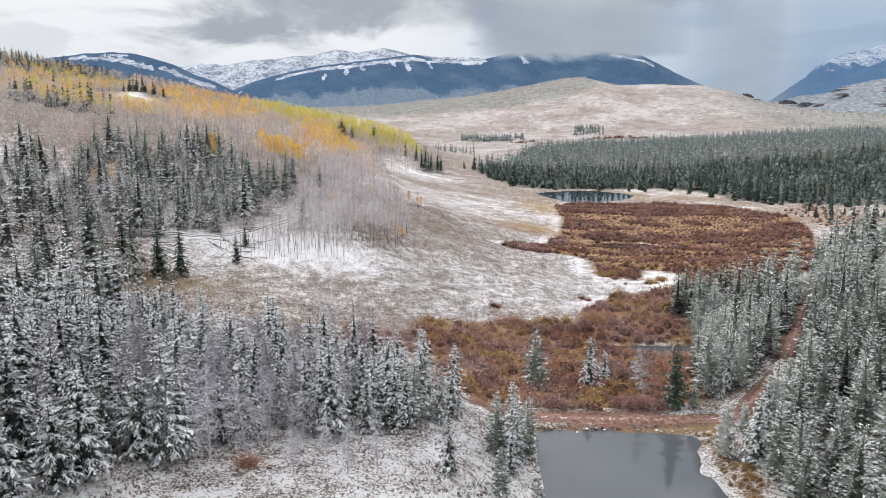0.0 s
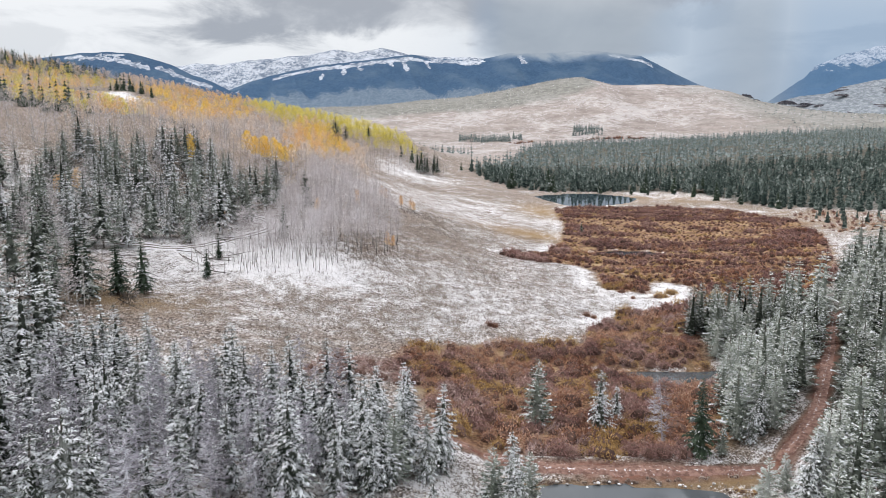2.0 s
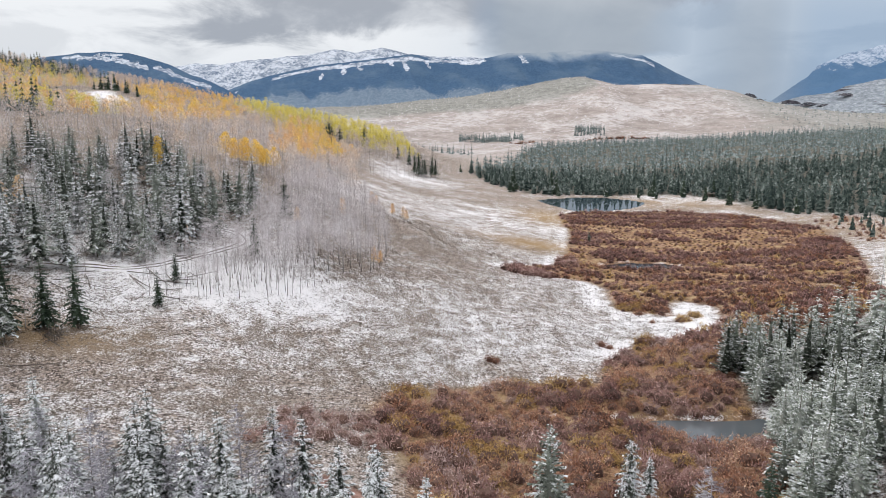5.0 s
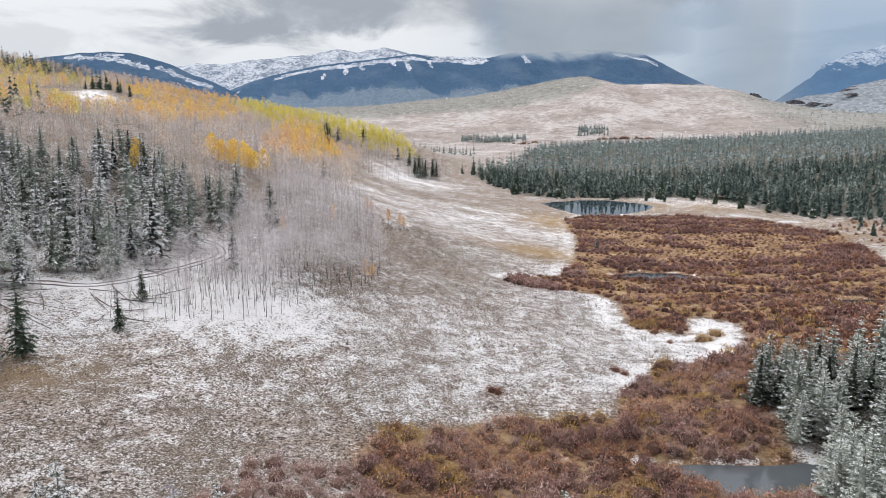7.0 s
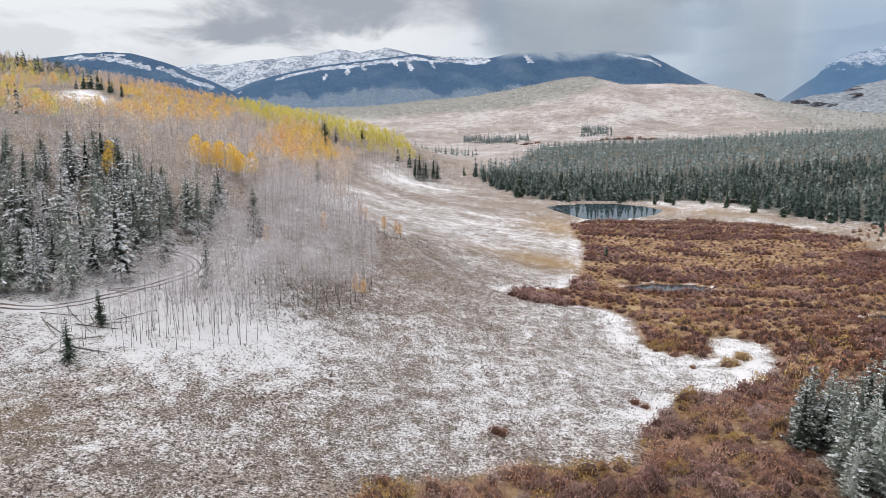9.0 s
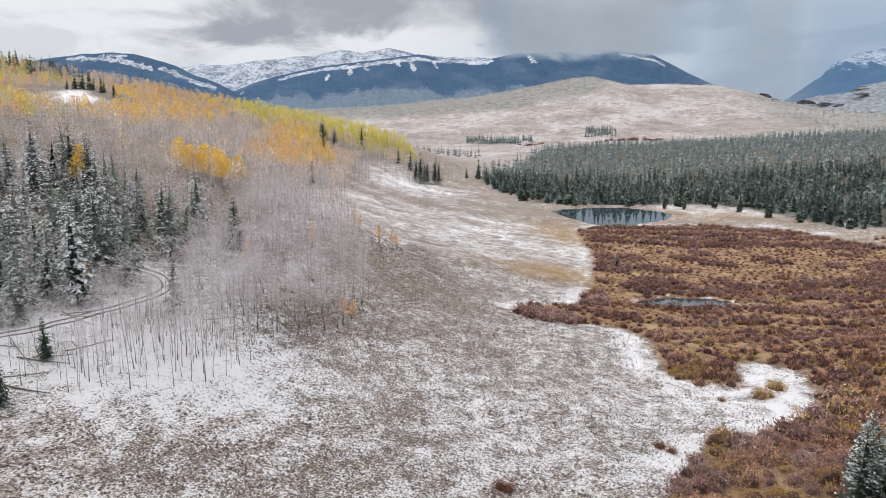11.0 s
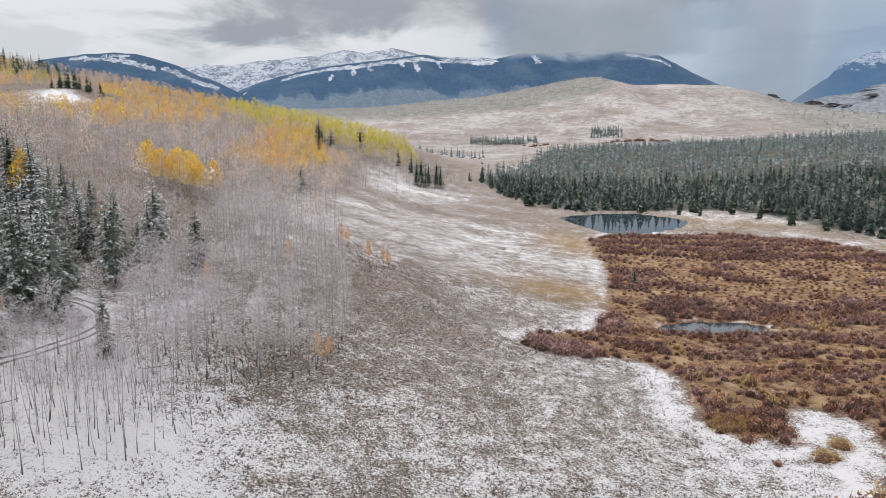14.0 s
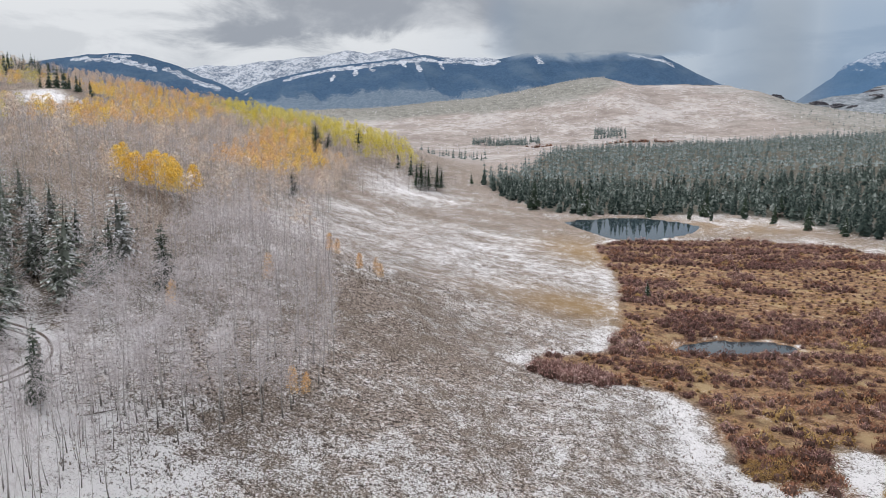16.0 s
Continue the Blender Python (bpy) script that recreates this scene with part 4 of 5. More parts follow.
bare_poles = []
for h, wide in ((8.5, 0.7), (7.0, 0.6), (10.0, 0.8)):
    bare_poles.append(thing("dead_pole", "thin dark dead trunk with broken twigs", "tree", "dead poles", [("trunk", trunk_of(r, h, 0.09, 0.10), M_BARK), ("twig_crown", bare_branches(r, h, wide, 22, 2, 0.25, 0.03, 0.1, 0.02), M_BARK)]))
STAND = [(-92, 42), (-70, 108), (-45, 114), (-25, 113), (-6, 112), (3, 105), (0, 97), (-6, 91), (-13, 86), (-20, 80), (-27, 73), (-36, 60), (-44, 42)]
p = fill(STAND, 2.4, r, 420, off_road)
p = p[np.argsort(np.hypot(p[:, 0] + 24, p[:, 1] - 78))]
crowns = []
for h, wide in ((13.0, 2.9), (11.0, 2.6), (14.0, 2.9)):
    t = spruce_crown(r, h, wide, 21, 7, 0.1, 0.07, 0.62)
    t.tube([(0, 0, -0.4), (0, 0, h * 0.5), (0, 0, h)], [0.18, 0.11, 0.02], 4, 1)
    crowns.append(t.arrays())
scatter("stand_spruces", crowns, [M_NEEDLE, M_BARK], rows_at(*p[215:].T, 0.8, 1.25, r), "dense stand of snow-laden spruces on the near slope", "trees")
p = p[:215]
dead = r.random(len(p)) < np.where((p[:, 0] < -10) & (p[:, 0] > -45), 0.44, 0.08)
grow = 0.86 + 0.34 * smooth(-p[:, 0], 15, 50) * smooth(-p[:, 1], -100, -60)
plant(spruces, *p[~dead].T, (grow * r.uniform(0.85, 1.15, len(p)))[~dead], r)
plant(snags, *p[dead].T, r.uniform(0.75, 1.05, dead.sum()), r)
SPUR_L = [(45.5, 110.5), (50, 112), (59, 122), (68.5, 138), (76.5, 151), (85, 166), (92, 180), (84, 184), (72, 181), (64, 181), (59.5, 176), (60, 160), (54, 140), (46.5, 124), (44, 114)]
SPUR_R = [(44, 60), (43, 88), (48, 99), (55, 107.5), (63, 119), (72.5, 135), (80, 148), (88, 162), (97, 178), (104, 192), (112, 150), (92, 100), (72, 62)]
p = np.concatenate([fill(SPUR_L, 3.5, r, 140, off_road), fill(SPUR_R, 3.8, r, 280, off_road)])
p = p[np.argsort(p[:, 0] * 0.8 + np.abs(p[:, 1] - 130) * 0.5)]
plant(soft_spruces, *p[:135].T, r.uniform(0.8, 1.2, len(p[:135])), r)
scatter("roadside_spruces", crowns, [M_NEEDLE_SOFT, M_BARK], rows_at(*p[135:].T, 0.9, 1.25, r), "frosted spruces crowding the dirt road", "trees")
# single trees round the ponds and on the slope
ONE = [(0.8, 82, 0.72), (7.7, 93.4, 0.85), (10.1, 92.8, 0.9), (12.2, 95.4, 0.85), (10.8, 98.5, 0.9), (9.2, 89, 0.6), (17.2, 124, 1.05), (26.6, 121.5, 0.95), (30, 124.5, 0.6),
       (41.6, 110, 0.42), (40.6, 94, 0.8), (45.6, 99.6, 0.5), (-4, 95.5, 0.9), (7.4, 82, 0.6), (11.6, 80, 0.45), (61.5, 178, 0.8), (64.5, 182, 0.9), (67, 180, 1.0), (43.5, 91, 0.95), (46, 94, 1.0), (46.8, 112.4, 0.55), (49, 114.8, 0.65), (51.2, 118, 0.6), (48.4, 118.6, 0.5), (52, 122, 0.75), (46.2, 115.6, 0.45), (54, 126, 0.8), (50, 124, 0.6)]
for a, b, s in ONE:
    plant(soft_spruces[:1] + spruces[2:3], a, b, s, r)
for a, b, s in [(38.5, 110.2, 1.0), (-52.7, 176.3, 0.62), (-54, 189.5, 0.66), (-43.7, 252, 1.25), (66.5, 339, 0.55), (-52, 387, 0.9), (-57, 415, 1.0), (-42, 209, 0.85), (-66, 160, 1.3), (-70, 156, 1.25), (-73, 157, 1.4), (-76, 150, 1.3), (-62, 163, 1.1)]:
    plant(dark_spruces, a, b, s, r)
plant(snags[:1], 34.4, 114.2, 0.9, r, 4)
for a, b, s in [(-14, 78.5, 0.62), (-11, 75, 0.5), (-8, 79.5, 0.55), (-17, 74, 0.5)]:
    plant(snags, a, b, s, r, 3)
q = fill([(-46, 104), (-12, 103), (-10, 113), (-30, 116), (-44, 115)], 2.6, r, 24, off_road)
plant(bare_poles, *q.T, r.uniform(0.55, 0.9, len(q)), r, 3.5)
for top in spruces + soft_spruces + dark_spruces + snags + bare_poles:
    drop_thing(top)

clump_shapes = []
for h, wide in ((13, 3.0), (11.5, 2.8), (14, 3.1), (10, 2.6)):
    t = spruce_crown(r, h, wide, 22, 6, 0.06, 0.12, 0.56)
    t.tube([(0, 0, -0.4), (0, 0, h * 0.5), (0, 0, h)], [0.15, 0.10, 0.02], 4, 1)
    clump_shapes.append(t.arrays())
mid_shapes = [spruce_simple(r, h, wide, 14, 6) for h, wide in ((12.5, 2.8), (11, 2.6), (14, 2.9), (9.5, 2.4), (13, 2.5))]
CLUMP = [(-125, 176), (-84, 175), (-70, 186), (-62, 197), (-57, 210), (-53, 224), (-49, 245), (-55, 268), (-85, 276), (-125, 262)]
p = np.concatenate([fill(CLUMP, 4.6, r, 175, lambda x, y: off_road(x, y) & (waves(x, y, 40, 61) > -0.55) & ((x > -100) | (np.sin(x * 91.7 + y * 37.3) > 0.35))),
                    fill([(-150, 100), (-64, 112), (-66, 150), (-82, 172), (-82, 182), (-170, 184)], 6.0, r, 110, lambda x, y: waves(x, y, 30, 62) > -0.2)])
for part_, mat in ((p[::3], M_NEEDLE_SOFT), (p[1::3], M_NEEDLE_SOFT), (p[2::3], M_NEEDLE)):
    scatter("mid_spruces", clump_shapes, [mat, M_BARK], rows_at(*part_.T, 0.75, 1.35, r), "snow-dusted spruces among aspens on the hillside", "trees")
p = np.concatenate([fill([(94, 60), (108, 140), (106, 190), (98, 190), (110, 203), (124, 220), (150, 240), (190, 256), (300, 275), (300, 60)], 4.3, r, 800),
                    fill([(150, 242), (190, 258), (320, 300), (320, 278), (190, 256)], 5.0, r, 80)])
close = (p[:, 0] < 150) & (p[:, 1] > 120)
scatter("spur_spruces", clump_shapes, [M_NEEDLE_SOFT, M_BARK], rows_at(*p[close].T, 0.85, 1.45, r), "dense frosted spruces on a low wooded spur", "trees")
p = p[~close]
spur_shapes = [spruce_simple(r, h, wide, 9, 5) for h, wide in ((12.5, 2.8), (11, 2.6), (14, 2.9), (9.5, 2.4))]
scatter("spur_spruces", spur_shapes, [M_NEEDLE_SOFT, M_BARK], rows_at(*p.T, 0.7, 1.0, r), "dense frosted spruces on a low wooded spur", "trees")

far_shapes = [spruce_simple(r, h, wide, 7, 4) for h, wide in ((12.5, 2.7), (10.5, 2.4), (14, 2.8), (9, 2.3))]
FRONT_WOOD = [(28, 690), (42, 610), (62, 545), (84, 532), (112, 531), (150, 536), (172, 532), (192, 505), (198, 462), (206, 432), (226, 417), (262, 398), (330, 385), (520, 420), (620, 560), (620, 720), (30, 720)]
p = fill(FRONT_WOOD, 5.2, r, 3600, lambda x, y: waves(x, y, 55, 63) > -0.48)
rim_ = inside(FRONT_WOOD, *p.T) < 26
scatter("valley_forest", mid_shapes, [M_NEEDLE_FAR, M_BARK], rows_at(*p[rim_ & (p[:, 1] < 700)].T, 0.5, 1.25, r), "frosted spruces along the edge of the valley forest", "forest")
p = p[~rim_]
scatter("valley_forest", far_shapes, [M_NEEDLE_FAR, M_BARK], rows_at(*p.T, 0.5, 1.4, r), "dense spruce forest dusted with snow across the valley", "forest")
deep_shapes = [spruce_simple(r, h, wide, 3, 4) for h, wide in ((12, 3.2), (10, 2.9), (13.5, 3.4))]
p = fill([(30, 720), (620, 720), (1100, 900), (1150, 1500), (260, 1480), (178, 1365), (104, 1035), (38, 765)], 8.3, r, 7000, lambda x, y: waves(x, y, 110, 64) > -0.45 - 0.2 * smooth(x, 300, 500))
scatter("deep_forest", deep_shapes, [M_NEEDLE_HAZE, M_BARK], rows_at(*p.T, 0.6, 1.4, r), "distant haze-tinted spruce forest dusted with snow", "forest")
p = np.concatenate([fill([(-470, 650), (-370, 665), (-325, 700), (-345, 775), (-520, 775)], 6, r, 240), fill([(-210, 330), (-165, 330), (-165, 365), (-210, 370)], 5, r, 24),
                    fill([(-272, 602), (-238, 590), (-228, 604), (-262, 618)], 5.5, r, 12), np.array([(-24, 628), (20, 668), (-34, 640), (-47, 690)])])
scatter("hill_spruces", far_shapes, [M_NEEDLE_DARK, M_BARK], rows_at(*p.T, 0.85, 1.25, r), "dark spruces standing out on the aspen hill", "trees")
big = np.array([(-85, 600), (-81, 596), (-88, 604), (-77, 600), (-83, 592), (-15, 590), (-10, 594), (-18, 598), (-5, 600), (-12, 602), (-2, 608), (-62, 640)])
scatter("ridge_spruces", clump_shapes, [M_NEEDLE_DARK, M_BARK], rows_at(*big.T, 1.3, 1.75, r), "tall dark spruces on the brow of the aspen hill", "trees")
p = np.concatenate([np.array([(80, 530), (84, 528), (150, 528), (148, 531)]), fill([(95, 527), (170, 520), (195, 480), (206, 428), (198, 424), (184, 470), (165, 508)], 11, r, 26)])
scatter("shore_spruces", mid_shapes, [M_NEEDLE_DARK, M_BARK], rows_at([54, 56.5, 81, 84, 150, 192], [553, 556, 540, 543, 531, 529], 1.2, 1.45, r), "tall dark spruces at the edge of the far pond", "trees")
scatter("shore_spruces", mid_shapes, [M_NEEDLE_DARK, M_BARK], rows_at(*p.T, 0.5, 1.15, r), "single dark spruces at the edge of the far pond", "trees")

# scrub and thin woods on the far tan hill
copse_shapes = [spruce_simple(r, h, 2.0, 4, 4) for h in (9.5, 7.5, 11)]
speck = [spruce_simple(r, 9, 3.4, 2, 4, False), spruce_simple(r, 6.5, 3.0, 2, 4, False)]
p = np.concatenate([fill([(-300, 1300), (500, 1300), (1400, 2200), (1300, 2750), (-500, 2750)], 24, r, 2000, lambda x, y: waves(x, y, 260, 65) > 0.0),
                    
                    ])
shoulder = fill([(-560, 2150), (150, 2200), (420, 2500), (560, 2760), (-560, 2790)], 9.5, r, 5200, lambda x, y: height(x, y) > np.interp(x, [-503, 148, 395, 530], [42, 65, 98, 150]))
flank = fill([(780, 1450), (1400, 1450), (1900, 2600), (1080, 2600)], 21, r, 1100, lambda x, y: waves(x, y, 180, 68) > -0.15)
scatter("flank_pines", speck, [M_NEEDLE_HAZE, M_BARK], rows_at(*flank.T, 0.7, 1.3, r), "frosted, haze-tinted pines over the far flank of the distant hill", "trees")
scatter("shoulder_woods", speck, [M_SHOULDER, M_BARK], rows_at(*shoulder.T, 0.5, 1.0, r), "grey leafless woods along the shoulder of the distant hill", "trees")
q = np.concatenate([fill([(44, 1840), (120, 1810), (205, 1820), (210, 1880), (50, 1900)], 4.6, r, 420, lambda x, y: waves(x, y, 45, 66) > -0.15), fill([(345, 1880), (420, 1870), (440, 1960), (370, 2000)], 5.0, r, 260, lambda x, y: waves(x, y, 40, 67) > -0.1), fill([(-60, 1250), (60, 1200), (40, 1300), (-60, 1330)], 14, r, 40)])
scatter("hill_copse", copse_shapes, [M_NEEDLE_HAZE, M_BARK], rows_at(*q.T, 1.0, 2.1, r), "copses of frosted, haze-tinted trees at the foot of the far hill", "trees")
scatter("hill_scrub", speck, [M_DEAD, M_BARK], rows_at(*p.T, 0.35, 0.8, r), "sparse frosted trees on the distant tan hill", "trees")

# ---- aspens ----
aspens = []
for h, wide in ((10.5, 1.8), (9.0, 1.6), (11.5, 1.9), (8.0, 1.5)):
    aspens.append(thing("aspen", "bare pale aspen tree with frosted twigs on a snowy slope", "tree", "bare aspens", [("trunk", trunk_of(r, h, 0.12, 0.18, 6, 5), M_ASPEN), ("twig_crown", joined(bare_branches(r, h, wide, 30, 4, 0.44, 0.03, 0.7, 0.022), twig_haze(r, h, wide * 1.25, 400, 0.46, 0.75, 0.018)), M_TWIG)]))
GROVE_THINGS = 150
GROVE = [(-55, 176), (-40, 184), (-30, 196), (-22, 208), (-13, 221), (-11, 236), (-15, 262), (-20, 284), (-46, 296), (-50, 250), (-46, 222), (-56, 206), (-62, 190)]
p = fill(GROVE, 2.3, r, 560, off_road)
order = np.argsort(p[:, 1] + 0.4 * np.abs(p[:, 0]) + r.uniform(0, 14, len(p)))
p = p[order]
front = p[:GROVE_THINGS, 1] < 206 + 0.35 * np.minimum(p[:GROVE_THINGS, 0] + 45, 0)
poles = []
for h, wide in ((9.5, 0.8), (8.0, 0.7), (10.5, 0.9), (7.0, 0.6)):
    poles.append(thing("aspen", "slim bare aspen pole with a dark foot in snow", "tree", "bare aspens", [("trunk", trunk_of(r, h, 0.055, 0.25, 6, 5), M_ASPEN), ("twig_crown", joined(bare_branches(r, h, wide, 26, 4, 0.40, 0.02, 0.9, 0.016), twig_haze(r, h, wide * 1.2, 110, 0.38, 0.6, 0.018)), M_TWIG)]))
q = fill([(-45, 181), (-34, 183), (-27, 188), (-24.5, 200), (-30, 212), (-46, 210), (-52, 190)], 1.5, r, 118, lambda x, y: off_road(x, y) & (waves(x, y, 9, 75) > -0.15))
plant(poles, *q.T, r.uniform(0.7, 1.3, len(q)), r, 2.5)
plant(poles, *p[:GROVE_THINGS][front].T, r.uniform(0.7, 1.1, front.sum()), r, 2.0)
plant(aspens, *p[:GROVE_THINGS][~front].T, r.uniform(0.7, 1.1, (~front).sum()), r, 2.5)
faded = []
for h, wide in ((7.0, 1.1), (5.5, 0.9)):
    faded.append(thing("aspen", "small aspen with orange autumn leaves on the slope", "tree", "orange aspens", [("trunk", trunk_of(r, h, 0.08, 0.12, 5, 5), M_ASPEN), ("twig_crown", bare_branches(r, h, wide, 20, 4, 0.3), M_TWIG), ("foliage", leaf_cloud(r, h, wide * 1.05, 420, 0.25, 0.22), M_LEAF_O)]))
for a, b, s in [(-14.5, 222.5, 1.0), (-13.2, 224, 0.8), (-22.3, 297, 1.15), (-21, 299, 0.95), (-14, 289, 0.95), (-9, 288, 0.85), (-10.5, 291, 0.75), (-28, 262, 1.0), (-38, 240, 1.1), (-60, 214, 0.9), (-101, 208, 1.5), (-98.5, 211, 1.35), (-104, 210, 1.2)]:
    plant(faded, a, b, s, r)
for top in aspens + poles + faded:
    drop_thing(top)


def stuff_aspen(h, wide, count, twigs, leaves=0, low=0.30, size=0.62, fine=0.055, haze=0):
    t = Tris()
    t.tube([(0, 0, -0.3), (0.1, 0.05, h * 0.5), (0, 0, h)], [0.11, 0.075, 0.02], 3, 1)
    b = bare_branches(r, h, wide, count, twigs, 0.3, 0.045, 0.75, fine)
    t.fan(b.v, b.f, 0)
    if haze:
        b = twig_haze(r, h, wide * 1.15, haze, 0.34 if haze < 100 else 0.44, 1.0 if haze < 100 else 0.75, fine)
        t.fan(b.v, b.f, 0)
    if leaves:
        b = leaf_cloud(r, h, wide, leaves, low, size)
        t.fan(b.v, b.f, 2)
    return t.arrays()


bare_shapes = [stuff_aspen(h, wide, 4, 1, haze=64) for h, wide in ((10.5, 2.1), (9.5, 1.9), (11.5, 2.2), (8, 1.7))]
SLOPE = [(-46, 296), (-20, 284), (-22, 300), (-32, 335), (-40, 400), (-50, 470), (-56, 560), (-44, 610), (-14, 640), (-40, 760), (-470, 760), (-470, 330), (-230, 190), (-150, 186), (-126, 262), (-85, 277), (-55, 270), (-48, 250)]
p2 = fill(SLOPE, 4.4, r, 4600, lambda x, y: (x > -300 - 0.2 * y) & (inside([(-275, 505), (-205, 495), (-212, 590), (-272, 612)], x, y) < 0))
def within(poly):
    return smooth(inside(poly, *p2.T) + 9 * waves(*p2.T, 35, 71), -3, 5)


GOLD = [(-245, 560), (-285, 720), (-200, 770), (-155, 645), (-150, 520), (-128, 390), (-145, 384)]
TOP_LEFT = [(-375, 720), (-290, 690), (-285, 614), (-138, 360), (-126, 325), (-200, 325), (-420, 700)]
BRIGHT = [(-132, 645), (-116, 672), (-80, 600), (-60, 495), (-64, 395), (-82, 395), (-102, 500)]
EDGE = [(-86, 600), (-50, 562), (-33, 436), (-47, 426), (-66, 490)]
CREST = [(-300, 690), (-225, 675), (-150, 650), (-100, 660), (-90, 760), (-320, 770)]
gold, top_left, bright_, rim, crest_ = (within(a_) for a_ in (GOLD, TOP_LEFT, BRIGHT, EDGE, CREST))
lime = (p2[:, 1] > 668 + 18 * waves(*p2.T, 60, 73)) & (p2[:, 0] > -185)
leafy = r.random(len(p2)) < np.maximum.reduce([0.62 * gold, 0.45 * top_left, 0.9 * bright_, 0.8 * rim, 0.7 * crest_, 0.9 * lime, 0.16 * (p2[:, 1] > 300) + 0 * gold])
grove_shapes = [stuff_aspen(h, wide, 12, 3, fine=0.03, haze=190) for h, wide in ((10.5, 1.9), (9.0, 1.7), (11.5, 2.0), (8.0, 1.6))]
scatter("grove_aspens", grove_shapes, [M_TWIG, M_ASPEN], rows_at(*p[GROVE_THINGS:].T, 0.75, 1.1, r), "dense grove of bare frosted aspens above the slope", "trees")
q = np.concatenate([fill(CLUMP, 4.5, r, 150, off_road), fill([(-150, 100), (-64, 112), (-66, 150), (-82, 172), (-82, 182), (-170, 184)], 6.0, r, 90)])
scatter("grove_aspens", grove_shapes, [M_TWIG, M_ASPEN], rows_at(*q.T, 0.7, 1.1, r), "bare frosted aspens growing among the spruces", "trees")
p = np.concatenate([p2[~leafy], fill([(-50, 470), (-24, 520), (14, 640), (-14, 652), (-58, 560)], 6.5, r, 70), fill([(-230, 190), (-60, 100), (-64, 150), (-80, 184), (-170, 186)], 7, r, 110)])
scatter("aspen_wood", bare_shapes, [M_TWIG, M_ASPEN], rows_at(*p.T, 0.75, 1.1, r), "bare frosted aspens covering the hillside", "trees")
q = p2[leafy]
tone = (-0.45 + 1.0 * np.maximum(gold, bright_) + 0.75 * top_left + 0.35 * rim)[leafy] + 0.35 * waves(*q.T, 30, 72) + 0.2 * r.normal(0, 1, len(q))
lime = lime[leafy] | ((top_left[leafy] > 0.5) & (r.random(len(q)) < 0.35))
leaf_shapes = [stuff_aspen(h, wide, 3, 1, 165, 0.34, 0.46) for h, wide in ((10.5, 2.5), (9.5, 2.2), (11.5, 2.6))]
for name_, pick, mat, label in (("lime_aspens", lime, M_LEAF_G, "aspens with lime-yellow leaves along the ridge"), ("faded_aspens", ~lime & (tone < 0.1), M_LEAF_T, "aspens with faded tan and pink autumn leaves"), ("orange_aspens", ~lime & (tone >= 0.1) & (tone < 0.55), M_LEAF_O, "aspens with orange autumn leaves on the ridge"), ("yellow_aspens", ~lime & (tone >= 0.55), M_LEAF_Y, "aspens with golden yellow leaves on the ridge")):
    scatter(name_, leaf_shapes, [M_TWIG, M_ASPEN, mat], rows_at(*q[pick].T, 0.8, 1.15, r), label, "trees")
fine_leaf = [stuff_aspen(h, wide, 14, 3, 900, 0.34, 0.32, 0.05) for h, wide in ((10.5, 2.2), (9.5, 2.0))]
p = np.concatenate([fill([(-82, 312), (-64, 306), (-60, 318), (-76, 331)], 2.5, r, 22), np.array([(-86, 264), (-85, 262), (-86.5, 266)])])
scatter("yellow_aspens", fine_leaf, [M_TWIG, M_ASPEN, M_LEAF_Y], rows_at(*p.T, 0.85, 1.1, r), "small clump of golden yellow aspens above the spruces", "trees")
p = fill([(-140, 610), (-60, 610), (-14, 650), (-30, 700), (-160, 690)], 5.5, r, 130)
scatter("lime_aspens", leaf_shapes, [M_TWIG, M_ASPEN, M_LEAF_G], rows_at(*p.T, 0.85, 1.1, r), "lime-yellow aspens on the far brow", "trees")

# ---- willow marsh ----
n = 60000
x, y = r.uniform(-25, 195, n), r.uniform(111, 453, n)
far_rows = smooth(y, 228, 252)
warp = 5.0 * waves(x, y, 75, 86, 2) + 2.2 * waves(x, y, 24, 87, 2) + 0.05 * (x - 100)
hedge = 0.5 + 0.5 * np.sin(6.283 * (y + warp) / (11.0 + 4.0 * smooth(y, 270, 400))) + 0.36 * waves(x, y, 28, 88, 2)
clump_ = waves(x, y, 12, 82, 3)
dens = smooth(hedge, 0.26, 0.50) * far_rows + smooth(clump_, -0.62, -0.05) * (1 - far_rows)
m_in = marsh(x, y) + 1.5 * waves(x, y, 10, 83)
dens = np.maximum(dens, 0.22) * (m_in > 0.8)
bright = np.exp(-(((x - 78) / 13) ** 2 + ((y - 240) / 12) ** 2))
dens = dens * (1 - 0.8 * bright)
for _, poly, _ in PONDS:
    dens = dens * (inside(poly, x, y) < -1.0)
dens = dens * (along(DAM_ROAD, x, y) > 3.0)
ok = r.random(n) < dens
x, y, m_in, hedge, clump_, far_rows = (a_[ok] for a_ in (x, y, m_in, hedge, clump_, far_rows))
ok = apart(x, y, np.where(y > 232, 1.75, 2.15))
x, y, m_in, hedge, clump_, far_rows = (a_[ok] for a_ in (x, y, m_in, hedge, clump_, far_rows))
low_ones = np.where(far_rows > 0.5, hedge < 0.40, clump_ < -0.42)
frosty = (y < 215) & (waves(x, y, 15, 89) > 0.42) & (r.random(len(x)) < 0.7)
tone = 0.9 * waves(x, y, 22, 84) + 0.5 * smooth(y, 220, 330) + 0.3 * r.normal(0, 1, len(x))
ochre = (waves(x, y, 26, 85) + 0.35 * r.normal(0, 1, len(x)) - 0.25 * smooth(y, 250, 330) + 0.7 * low_ones + 0.9 * np.exp(-((x - 55) / 7) ** 2 - ((y - 240) / 7) ** 2)) > 0.72 - 0.22 * (y < 215)
